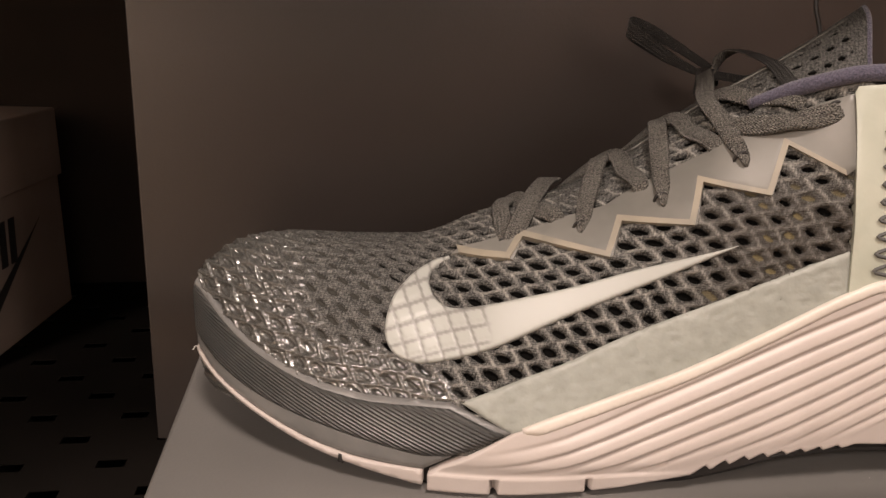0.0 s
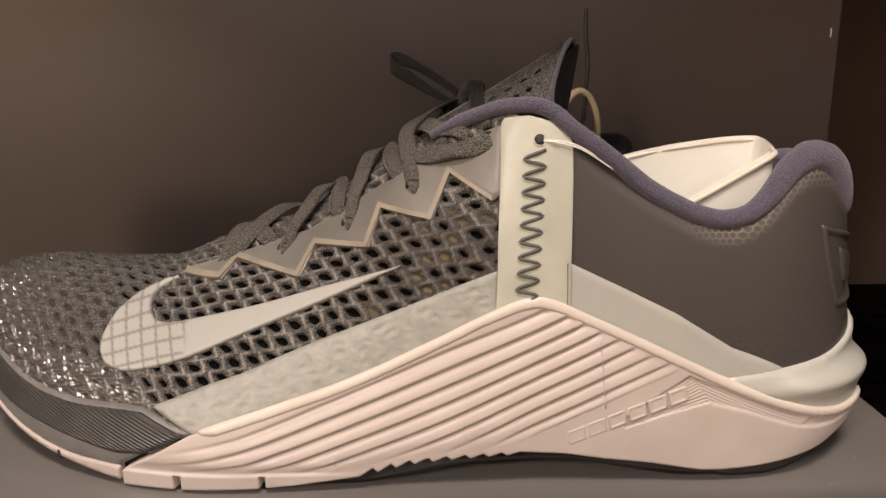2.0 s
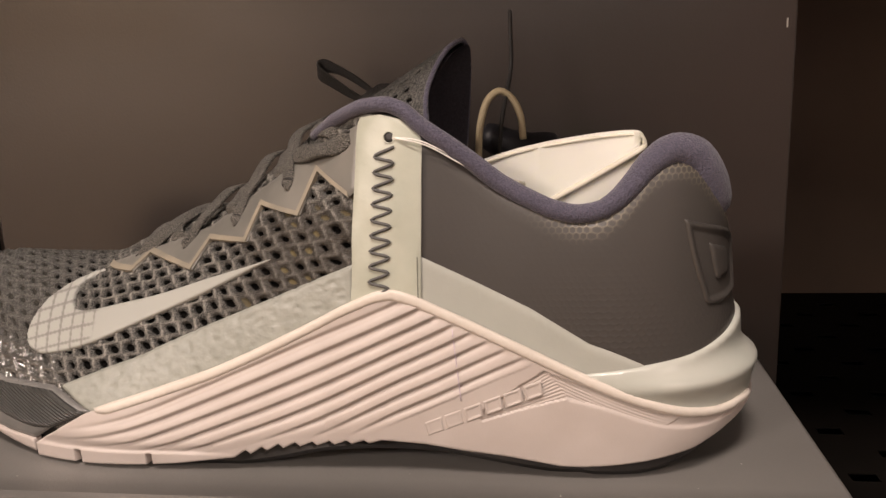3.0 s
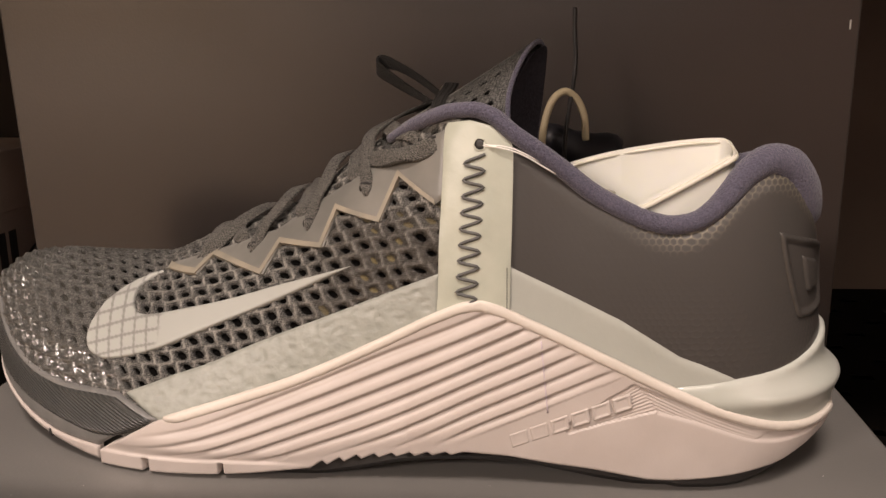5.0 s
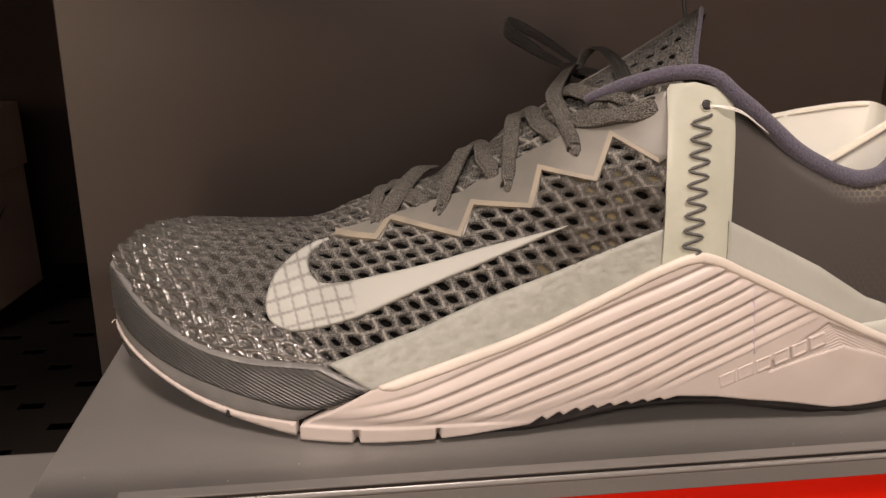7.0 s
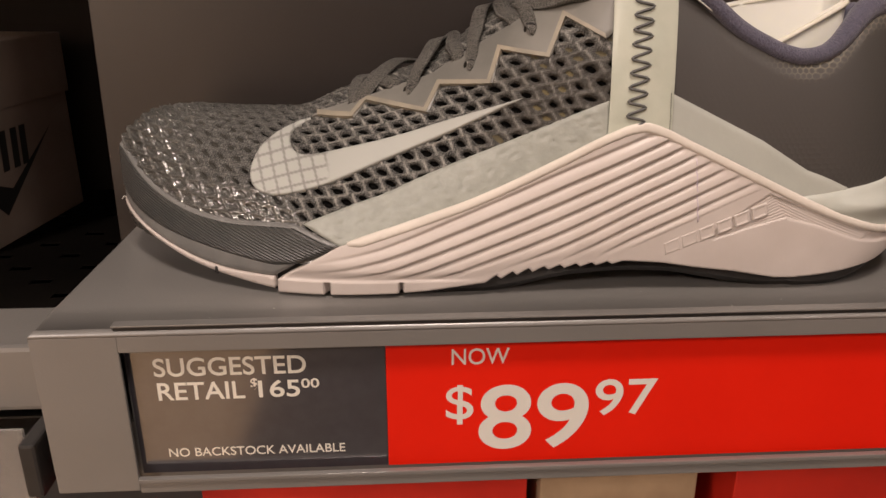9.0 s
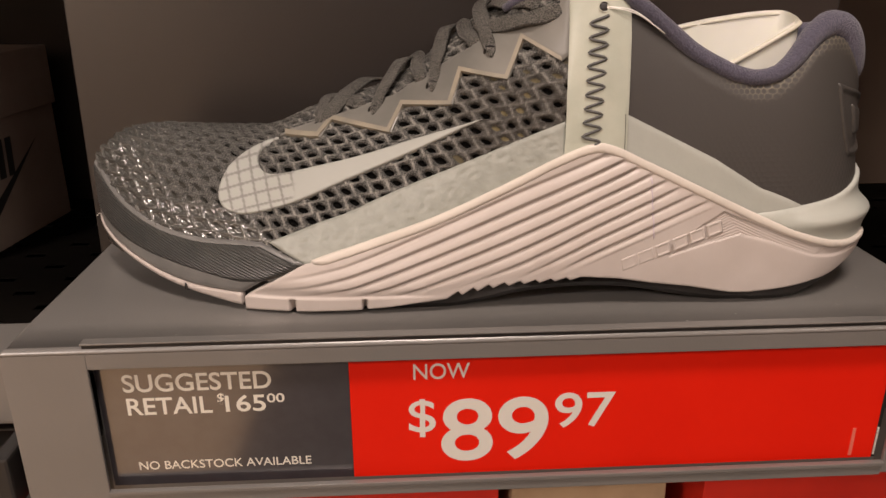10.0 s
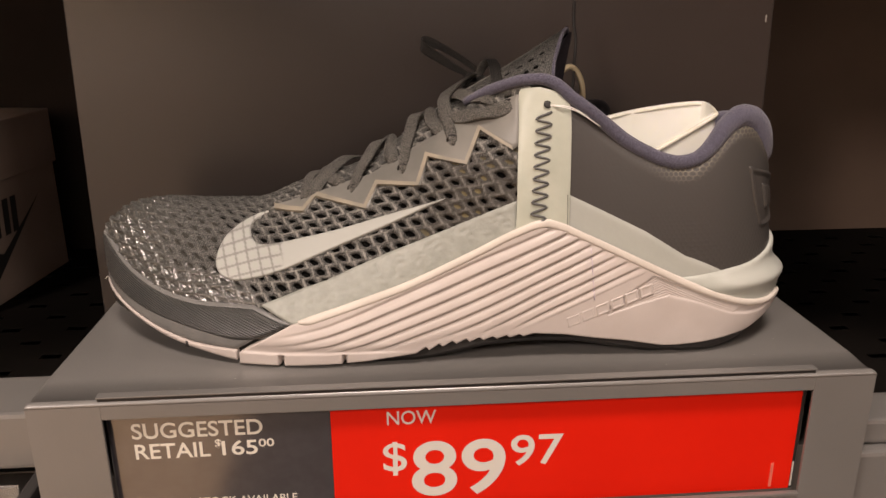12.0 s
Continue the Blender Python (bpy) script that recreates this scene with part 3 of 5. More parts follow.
# heel part of the upper
def honeycomb(a, z, cell):
    """Nearness to the edge of a honeycomb's cell: 1 on the edge, 0 inside."""
    best, second = 9.0, 9.0
    v = cell * 0.866
    row = round(z / v)
    for kk in (row - 1, row, row + 1):
        o = 0.5 * cell * (kk % 2)
        c = round((a - o) / cell)
        for cc in (c - 1, c, c + 1):
            d = math.hypot(a - o - cc * cell, z - kk * v)
            if d < best:
                best, second = d, best
            elif d < second:
                second = d
    return max(0.0, 1.0 - (second - best) / (0.30 * cell)) ** 1.3


def upper_rear():
    a0, mid, a1 = 0.036, HEEL_X + RH * 2.0, HEEL_A + (HEEL_X - 0.036)
    ways = [a0 + (mid - a0) * i / 520 for i in range(521)] + [mid + (a1 - mid) * i / 60 for i in range(1, 61)]
    m = 270
    out, seam = [], []
    for i, a in enumerate(ways):
        zc = collar_z(a)
        for j in range(m + 1):
            z = BASE_Z + (zc - BASE_Z) * j / m
            e = honeycomb(a, z, 0.0021) if i < 521 else 0.0
            worn = max(0.0, 1.0 - (zc - z) / 0.0076) * (0.05 + 0.95 * smooth(a, 0.082, 0.106)) * smooth(a, 0.050, 0.062)
            low = max(0.0, 1 - math.hypot((z - 0.047) / 0.024, (a - 0.118) / 0.045))
            pad = 0.0016 * max(0.0, 1 - (zc - z) / 0.007) ** 2
            out.append(on_shoe(a, z, -pad - 0.00014 * (1 - e) * (0.10 + worn + 0.9 * low)))
            seam.append(e * worn)
    ob = mesh_object("heel_counter", out, [(f[0], f[3], f[2], f[1]) for f in grid_faces(len(ways), m + 1)], SKIN, shoe, "dark grey leather-like heel with honeycomb grain")
    ob.data.attributes.new("worn", "FLOAT", "POINT").data.foreach_set("value", seam)
    return ob


upper_rear()


def inner_rear():
    n, m = 100, 24
    a0, a1 = 0.012, HEEL_A + (HEEL_X - 0.012)
    out = []
    for i in range(n + 1):
        a = a0 + (a1 - a0) * i / n
        zc = collar_z(a)
        for j in range(m + 1):
            z = 0.02 + (zc - 0.02) * j / m
            out.append(on_shoe(a, z, -0.0035))
    return out, grid_faces(n + 1, m + 1)


v, f = inner_rear()
mesh_object("heel_lining", v, f, INNER, shoe, "black inner lining")
# insole
rows = [(x, side_y(x, 0.02) + 0.003, far_y(x, 0.02) - 0.003) for x in np.linspace(-0.12, 0.10, 24)] + [(x, HEEL_Y - 0.03 * math.sqrt(1 - ((x - 0.1) / 0.051) ** 2), HEEL_Y + 0.03 * math.sqrt(1 - ((x - 0.1) / 0.051) ** 2)) for x in np.linspace(0.104, 0.15, 12)]
v = [(x, a + (b - a) * k / 4, 0.021) for x, a, b in rows for k in range(5)]
mesh_object("insole", v, grid_faces(len(rows), 5), INNER, shoe, "black insole")

# padded collar
pts, rad = [], []
for i in range(161):
    a = 0.0125 + (HEEL_A + (HEEL_X - 0.0125) - 0.0125) * i / 160
    h = a - HEEL_X
    back = max(0.0, math.sin(min(max(h / RH, 0), math.pi)))
    r = 0.0009 + 0.0015 * min(1, max(0, (min(a, HEEL_A + HEEL_X - a) - 0.006) / 0.016)) + 0.0006 * min(1, max(0, (a - 0.04) / 0.04)) + 0.0054 * back**1.4
    pts.append(on_shoe(a, collar_z(a) + (0.55 - 0.14 * back) * r, (-0.6 + 1.1 * (1 - smooth(a, 0.055, 0.085)) if a < HEEL_X else -0.6 - 0.28 * back) * r))
    rad.append(r)
tube("padded_collar", pts, rad, LINING, shoe, "purple-grey knitted padded collar", sides=16)


# ---------------- sole ----------------
WEDGE_TOP = [(-0.0878, 0.0060), (-0.0835, 0.0088), (-0.0650, 0.0184), (-0.0397, 0.0268), (-0.0201, 0.0336), (-0.0084, 0.0386), (0.0155, 0.0498), (0.0321, 0.0580), (0.0398, 0.0609), (0.0435, 0.0613), (0.0474, 0.0604), (0.0607, 0.0544), (0.0808, 0.0450),
             (0.1011, 0.0355), (0.1193, 0.0277), (0.1296, 0.0240), (0.1365, 0.0223), (0.1450, 0.0213), (0.1560, 0.0222)]
WEDGE_LOW = [(-0.0878, 0.0012), (-0.0646, 0.0015), (-0.0456, 0.0020), (-0.0335, 0.0028), (-0.0158, 0.0060), (0.0070, 0.0105), (0.0275, 0.0118), (0.0399, 0.0122), (0.0524, 0.0118), (0.0650, 0.0097), (0.0790, 0.0080), (0.0956, 0.0051), (0.1035, 0.0050),
             (0.1140, 0.0058), (0.1242, 0.0068), (0.1397, 0.0092), (0.1493, 0.0142), (0.1560, 0.0186)]


def xz(points):
    return [(along(x), z) for x, z in points]


LINED = [(0.0690, 0.0228), (0.0811, 0.0312), (0.0905, 0.0372), (0.1039, 0.0318), (0.1150, 0.0270), (0.1240, 0.0232), (0.1320, 0.0206), (0.1275, 0.0178), (0.1195, 0.0203), (0.1093, 0.0240), (0.0982, 0.0268), (0.0839, 0.0230), (0.0695, 0.0186)]
LINED_BED = [(0.0706, 0.0227), (0.0811, 0.0300), (0.0905, 0.0359), (0.1039, 0.0307), (0.1150, 0.0259), (0.1240, 0.0222), (0.1298, 0.0202), (0.1270, 0.0190), (0.1195, 0.0213), (0.1093, 0.0250), (0.0982, 0.0279), (0.0839, 0.0241), (0.0706, 0.0198)]
STEP = [(0.098, 0.0266), (0.1093, 0.0238), (0.1195, 0.0201), (0.1275, 0.0176), (0.1365, 0.0165), (0.16, 0.0205)]


GROOVE = [(-0.085, 0.0095), (-0.0600, 0.0146), (-0.0440, 0.0196), (-0.0203, 0.0290), (-0.0083, 0.0342), (0.0155, 0.0446), (0.0275, 0.0497), (0.0472, 0.0583)]
PITCH = [(-0.085, 0.0022), (-0.060, 0.0034), (-0.044, 0.0041), (-0.0203, 0.0047), (0.0155, 0.0052), (0.0472, 0.0049), (0.09, 0.0049)]


def rib_relief(a, z):
    """Long curved grooves that fan out along the wedge, fine lines under the heel slope, slots below."""
    x = across_x(a)
    d = 0.0
    if -0.082 < x < 0.0925:
        edge = spline(GROOVE, x) if x < 0.0472 else 0.0583 + 0.43 * (x - 0.0472)
        r = (edge - z) / spline(PITCH, x)
        near_top = spline(WEDGE_TOP, x) - z
        ends = smooth(near_top, 0.0020, 0.0034 + 0.003 * smooth(x, 0.04, 0.07)) * smooth(x, -0.074, -0.038) * (1 - 0.45 * smooth(x, 0.05, 0.085))
        low = smooth(z - spline(WEDGE_LOW, x), 0.0015, 0.009 if x < 0.02 else 0.013)
        if x < -0.02:
            low = smooth(z, 0.0065, 0.0095)
        if -0.3 < r < 7.6:
            f = r - math.floor(r)
            if r < 0:
                f = 1 + r if r > -0.5 else 0.5
            groove = math.exp(-((min(f, 1 - f)) / (0.24 if f < 0.5 else 0.12)) ** 2)
            d -= 0.0010 * groove * ends * low
            if r > 0:
                d += 0.0009 * f ** 1.4 * (1 - smooth(f, 0.86, 1.0)) * ends * low
    if x > 0.060 and inside(LINED_BED, x, z):
        d -= 0.0014
    if x > 0.098:
        d -= 0.0007 * smooth(z - spline(STEP, x), 0.0, 0.0010) * (1 - smooth(z - spline(STEP, x), 0.0025, 0.0060))
    for g in (-0.0655, -0.0430):
        if z < 0.0062:
            d -= 0.0035 * math.exp(-((x - g) / 0.0007) ** 4)
    if z > 0.0062 and x < -0.01:
        d -= 0.0007 * smooth(z, 0.0062, 0.0070) * smooth(-x, 0.01, 0.03) * (1 - smooth(z, 0.0075, 0.011))
    return d


BACK_A = HEEL_A + 0.02
wedge_poly = [(along(x), z) for x, z in WEDGE_TOP]
for k in range(1, 15):
    t = k / 14
    wedge_poly.append((along(0.156) + (BACK_A - along(0.156)) * t, 0.0222 + 0.002 * math.sin(math.pi * t)))
low = [(along(x), z) for x, z in WEDGE_LOW if x < -0.02 or x > 0.045]
teeth = []
for k in range(9):
    x = -0.0125 + 0.0058 * k
    teeth += [(x, spline(WEDGE_LOW, x) - 0.0012 + 0.0001 * k), (x + 0.0042, spline(WEDGE_LOW, x + 0.0042) + 0.0007)]
low = [q for q in low if q[0] < -0.02] + teeth + [q for q in low if q[0] > 0.045]
wedge_poly += [(along(0.156) + (BACK_A - along(0.156)) * k / 14, 0.0186) for k in range(14, 0, -1)] + low[::-1]
midsole = overlay("midsole", wedge_poly, FOAM, shoe, off=0.0022, thick=0.0045, step=0.0005, label="pale pink foam midsole wedge with long grooves", relief=rib_relief, round_edge=0.0002)
rim_x = [-0.0620 + 0.2170 * i / 110 for i in range(111)]
rim_up = [(along(x), spline(WEDGE_TOP, x) + 0.0004) for x in rim_x]
rim_low = [(along(x), spline(WEDGE_TOP, x) - 0.0006 - 0.0024 * smooth(x, -0.064, -0.056) + 0.0008 * smooth(x, 0.10, 0.15)) for x in rim_x]
overlay("midsole_rim", rim_up + rim_low[::-1], FOAM_RIM, midsole, off=0.0028, thick=0.0020, step=0.0008, label="cream raised upper rim", round_edge=0.0006)
far_top = [(HEEL_A + HEEL_X - x, z) for x, z in WEDGE_TOP if -0.045 < x < 0.086]
far_low = [(HEEL_A + HEEL_X - x, z) for x, z in WEDGE_LOW if -0.045 < x < 0.086]
overlay("midsole_inner_side", far_top[::-1] + far_low, FOAM, shoe, off=0.0022, thick=0.0045, step=0.004)
# six plain slanting frames where the foam carries a moulded mark, the first two worn flat
for k in range(6):
    x = 0.0535 + 0.0063 * k
    z = 0.0148 + 0.378 * (x - 0.0535)
    frame_poly = [(x, z), (x + 0.0053, z + 0.0020), (x + 0.0044, z + 0.0064), (x - 0.0009, z + 0.0044)]

    def frame_relief(a, h, poly=frame_poly, raised=0.00027 if k > 1 else 0.00008):
        """A raised border round a sunken middle."""
        near = 1.0
        for p, q in zip(poly, poly[1:] + poly[:1]):
            length = math.hypot(q[0] - p[0], q[1] - p[1])
            near = min(near, abs((q[0] - p[0]) * (h - p[1]) - (q[1] - p[1]) * (a - p[0])) / length)
        return raised * (1 - smooth(near, 0.0005, 0.0010))

    overlay("moulded_bar", frame_poly, FOAM, midsole, off=0.00228, thick=0.0012, step=0.0003, relief=frame_relief, round_edge=0.0001)


def fine_lines(a, z):
    a = across_x(a)
    if a < 0.0905 + (0.0372 - z) * 0.74:
        top, low = 0.0228 + 0.670 * (a - 0.0690), 0.0186 + 0.286 * (a - 0.0695)
        v = 12 * (z - low) / (top - low)
    else:
        v = (z - spline(WEDGE_TOP, a) + 0.0130) / 0.00100
    return -0.00036 * (0.5 + 0.5 * math.cos(2 * math.pi * v)) * smooth(a, 0.068, 0.074) * smooth(0.130 - a, 0, 0.012)


overlay("lined_panel", xz(LINED), FOAM, midsole, off=0.0017, thick=0.0012, step=0.00032, relief=fine_lines, round_edge=0.0)
overlay("pen_line", [(0.0620, 0.0490), (0.0623, 0.0490), (0.0646, 0.0266), (0.0643, 0.0266)], PEN, midsole, off=0.00245, thick=0.0006, step=0.002, round_edge=0.0, label="thin violet pen line", relief=lambda a, z: max(rib_relief(a, z), -0.0006))

# rubber toe guard, wrapped round the toe
GUARD_TOP = [(-0.1585, 0.0450), (-0.1560, 0.0440), (-0.1520, 0.0408), (-0.1450, 0.0358), (-0.1390, 0.0326), (-0.1310, 0.0295), (-0.1175, 0.0262), (-0.1030, 0.0250), (-0.0900, 0.0252), (-0.0815, 0.0250), (-0.0748, 0.0224), (-0.0650, 0.0186)]
GUARD_LOW = [(-0.1585, 0.0225), (-0.149, 0.0176), (-0.1340, 0.0128), (-0.1171, 0.0088), (-0.105, 0.0074), (-0.0895, 0.0070), (-0.0868, 0.0078), (-0.0840, 0.0105), (-0.0650, 0.0186)]
APEX = -0.05 - RT * math.pi / 2


def toe_band(upper, lower, shift_top=0.0, shift_low=0.0, tip=None, far=0.10):
    """An outline between two height tables, from the toe's near side round to its inner side."""
    xs = sorted({x for x, z in upper} | {-0.1580, -0.1565, -0.153, -0.148, -0.145, -0.136, -0.123, -0.108, -0.093, -0.0893})
    xs = [x for x in xs if x > TOE_X and (tip is None or x <= tip)]
    near_up = [(along(x), spline(upper, x) + shift_top) for x in xs]
    near_dn = [(along(x), spline(lower, x) + shift_low) for x in xs]
    far_up = [(2 * APEX - a, z) for a, z in near_up if a < APEX + far]
    far_dn = [(2 * APEX - a, z) for a, z in near_dn if a < APEX + far]
    top_line = far_up[::-1] + [(APEX, spline(upper, -0.156) + shift_top)] + near_up
    low_line = far_dn[::-1] + [(APEX, spline(lower, -0.156) + shift_low)] + near_dn
    return top_line + low_line[::-1]


guard = overlay("toe_guard", toe_band(GUARD_TOP, GUARD_LOW)[:-1], GUARD_RIM, shoe, off=0.0012, thick=0.0026, step=0.0013, label="smooth dark grey rubber toe guard")
RIBBED_TOP = [(x, z - 0.0016) for x, z in GUARD_TOP[:-2]] + [(-0.0735, 0.0203), (-0.0670, 0.0182)]
RIBBED_LOW = [(-0.1585, 0.0272), (-0.1465, 0.0212), (-0.1315, 0.0172), (-0.1155, 0.0147), (-0.1018, 0.0128), (-0.0866, 0.0113), (-0.0810, 0.0122), (-0.0670, 0.0180)]
overlay("ribbed_band", toe_band(RIBBED_TOP, RIBBED_LOW, tip=-0.067), GUARD, guard, off=0.0017, thick=0.0012, step=0.0012, label="finely ribbed black rubber band")

# white sole strip in blocks under the toe
STRIP_LOW = [(-0.1585, 0.0205), (-0.148, 0.0160), (-0.134, 0.0114), (-0.1230, 0.0080), (-0.1122, 0.0058), (-0.0994, 0.0038), (-0.0893, 0.0023), (-0.0878, 0.0021)]
STRIP_TOP = [(-0.1585, 0.0224), (-0.149, 0.0175), (-0.1340, 0.0127), (-0.1171, 0.0086), (-0.105, 0.0071), (-0.0878, 0.0067)]
strip = [(x, z) for x, z in STRIP_TOP]
overlay("sole_strip", toe_band(STRIP_TOP, STRIP_LOW, tip=-0.0893), FOAM, shoe, off=0.0016, thick=0.0030, step=0.0010, label="pale pink rubber sole strip", round_edge=0.0001)
# no slot is cut; a black patch gives its shade
overlay("sole_slot_shade", [(along(-0.1126), 0.0053), (along(-0.1112), 0.0050), (along(-0.1115), 0.0076), (along(-0.1123), 0.0078)], BLACK, shoe, off=0.0019, thick=0.0012, step=0.0006, label="black patch for the shade in a sole slot", round_edge=0.0)


tube("glue_whisker", catmull([surface(APEX + 0.006, 0.0215) + Vector((-0.0012, 0, 0)), surface(APEX + 0.006, 0.0225) + Vector((-0.0020, -0.001, -0.0006)), surface(APEX + 0.006, 0.0225) + Vector((-0.0028, -0.0015, -0.0016))], 5), 0.00016, INK, shoe, "fine white glue whisker at the toe", sides=6)


# black outsole, down on the stand
OUTSOLE = [(-0.0878, 0.0), (-0.014, 0.0), (0.0, 0.0020), (0.020, 0.0060), (0.040, 0.0072), (0.055, 0.0066), (0.070, 0.0040), (0.085, 0.0012), (0.095, 0.0), (0.118, 0.0), (0.140, 0.0048), (0.152, 0.0090)]


def outsole_bottom(x):
    return max(0.0, spline(STRIP_LOW, x) - 0.0024) if x < -0.0878 else spline(OUTSOLE, x)


rows_x = [TOE_X + 0.004 + (0.150 - TOE_X - 0.004) * i / 90 for i in range(91)]
v = []
for x in rows_x:
    if x <= HEEL_X:
        y0, y1 = sole_near(x) + 0.0035, sole_far(x) - 0.004
    else:
        k = math.sqrt(max(0.0, 1 - ((x - HEEL_X) / 0.046) ** 2.4))
        y0, y1 = HEEL_Y - 0.031 * k, HEEL_Y + 0.031 * k
    b0 = outsole_bottom(x)
    b1 = max(b0 + 0.003, 0.010 if x < HEEL_X else 0.014)
    v += [(x, y0, b1), (x, y0 - 0.0015, b0 + 0.002), (x, y0, b0), (x, (y0 + y1) / 2, b0), (x, y1, b0), (x, y1, b1)]
mesh_object("outsole", v, grid_faces(91, 6, wrap=True), BLACK, shoe, "black rubber outsole", smooth=False)


# ---------------- overlays on the sides ----------------
def wedge_edge(x0, x1, lift=-0.001, n=12):
    return [(along(x0 + (x1 - x0) * k / n), spline(WEDGE_TOP, x0 + (x1 - x0) * k / n) + lift) for k in range(n + 1)]


def grain(a, z):
    """Short slanting dents, pressed along the panel."""
    u, v = a * 0.90 + z * 0.42, z * 0.90 - a * 0.42
    n = noise.noise((u * 300, v * 820 + 0.8 * noise.noise((u * 90, v * 90, 2.0)), 3.0))
    return -0.00042 * smooth(n, 0.05, 0.55) + 0.00010 * noise.noise((a * 600, z * 800, 9.0))


grained = overlay("grained_foxing", xz([(-0.0786, 0.0252), (-0.06, 0.0322), (-0.0259, 0.0456), (0.0, 0.0563), (0.0310, 0.0690)]) + wedge_edge(0.031, -0.0640), PALE_ROUGH, shoe, off=0.0008, thick=0.002, step=0.0009, label="pale grey grained side panel",
                  relief=grain)
overlay("heel_stay", xz([(0.0505, 0.0724), (0.0533, 0.0711), (0.0867, 0.0549), (0.1211, 0.0376), (0.1235, 0.0360)]) + wedge_edge(0.122, 0.0505), PALE, shoe, off=0.0007, thick=0.0018, step=0.0014, label="pale grey smooth side stay", crease=48)


def clip_relief(a, z):
    back = smooth(a, along(0.10), along(0.135))
    ridge = math.exp(-((z - 0.0305) / 0.0038) ** 2)
    lip = math.exp(-((z - spline(CLIP_TOP, a) + 0.0012) / 0.0016) ** 2)
    return back * (0.0034 * ridge + 0.0002 * lip - 0.0005 * math.exp(-((z - 0.0385) / 0.003) ** 2))


CLIP_TOP = [(along(0.1025), 0.0346), (along(0.1207), 0.0369), (along(0.1385), 0.0393), (along(0.1471), 0.0417), (HEEL_X + RH * 1.4, 0.0465), (HEEL_X + RH * 1.8, 0.0470), (HEEL_X + RH * 2.2, 0.0420), (HEEL_A, 0.0375), (HEEL_A + 0.02, 0.0355)]
clip_poly = [(a, spline(CLIP_TOP, a)) for a in np.linspace(CLIP_TOP[0][0], CLIP_TOP[-1][0], 30)]
clip_poly += [(CLIP_TOP[-1][0] - (CLIP_TOP[-1][0] - along(0.156)) * k / 10, 0.0212) for k in range(11)] + wedge_edge(0.153, 0.1025)
overlay("heel_clip", clip_poly, CLIP, shoe, off=0.0013, thick=0.003, step=0.0012, label="pale grey glossy moulded heel clip", relief=clip_relief)

# heel emblem: a raised plain rounded triangle
EM = HEEL_X + RH * 1.3
shield = [(along(0.1385), 0.0800), (along(0.1450), 0.0782), (EM, 0.0735), (EM + 0.0050, 0.0670), (EM + 0.0046, 0.0600), (EM, 0.0545), (along(0.1470), 0.0530), (along(0.1440), 0.0580), (along(0.1408), 0.0690)]
outline = [tuple(q) for q in catmull(shield + [shield[0]], 4)][:-1]
middle_a, middle_z = sum(q[0] for q in outline) / len(outline), sum(q[1] for q in outline) / len(outline)


def emblem_relief(a, z):
    """A raised edge round a sunken field."""
    r = 0.0
    for k in range(len(outline)):
        p, q = outline[k - 1], outline[k]
        t = ((a - p[0]) * (q[0] - p[0]) + (z - p[1]) * (q[1] - p[1])) / max(1e-12, (q[0] - p[0]) ** 2 + (q[1] - p[1]) ** 2)
        t = min(1.0, max(0.0, t))
        r = max(r, 0.01 - math.hypot(a - p[0] - t * (q[0] - p[0]), z - p[1] - t * (q[1] - p[1])))
    return -0.0009 * smooth(0.01 - r, 0.0012, 0.0026)


emblem = overlay("heel_emblem", outline, SKIN, shoe, off=0.0009, thick=0.0020, step=0.0007, label="raised dark heel emblem", relief=emblem_relief)
overlay("emblem_core", [(middle_a + 0.0004 + (p - middle_a) * 0.36, middle_z + (z - middle_z) * 0.42) for p, z in outline], SKIN, emblem, off=0.0010, thick=0.0014, step=0.0008)

# strap with its zigzag seam and hole
strap = overlay("side_strap", [(0.0336, 0.1110), (0.0345, 0.1126), (0.0411, 0.1136), (0.0472, 0.1122), (0.0532, 0.1072), (0.0537, 0.1050), (0.0533, 0.0834), (0.0525, 0.0560), (0.0405, 0.0590), (0.0302, 0.0545), (0.0308, 0.0620), (0.0318, 0.0830)], BAND, shoe, off=0.0016, thick=0.003, step=0.0010, label="pale green-grey side strap", round_edge=0.0002, crease=48,
                relief=lambda a, z: 0.0006 * noise.noise((a * 150, z * 90, 4.0)))
stitch = []
for k in range(20):
    z = 0.1040 - 0.00233 * k - (0.0005 if k % 2 else 0.0)
    x = 0.0427 - 0.00016 * k + (0.0028 if k % 2 == 0 else -0.0030 - 0.00002 * k)
    stitch.append((x, z))
line = [on_shoe(x, z, 0.0020) for x, z in catmull(stitch, 5)]
tube("zigzag_seam", line, 0.00052, THREAD, strap, "dark grey zigzag stitching", sides=8)
ring = [on_shoe(0.0440 + 0.0017 * math.cos(t), 0.1068 + 0.0017 * math.sin(t), 0.0019) for t in np.linspace(0, 2 * math.pi, 20)[:-1]]
tube("eyelet_rim", ring, 0.00018, BAND, strap, sides=8, closed=True)
# black disc laid on the strap for the dark inside of the hole
overlay("eyelet_shade", [(0.0440 + 0.0016 * math.cos(t), 0.1068 + 0.0016 * math.sin(t)) for t in np.linspace(0, 2 * math.pi, 16)[:-1]], BLACK, strap, off=0.0018, thick=0.0008, step=0.001, round_edge=0.0)
for k in range(14):
    z = 0.0590 + 0.0009 * k
    tube("seam_stitch", [on_shoe(0.0518, z, 0.0018), on_shoe(0.0518, z + 0.0006, 0.0018)], 0.00016, THREAD, strap, sides=6)

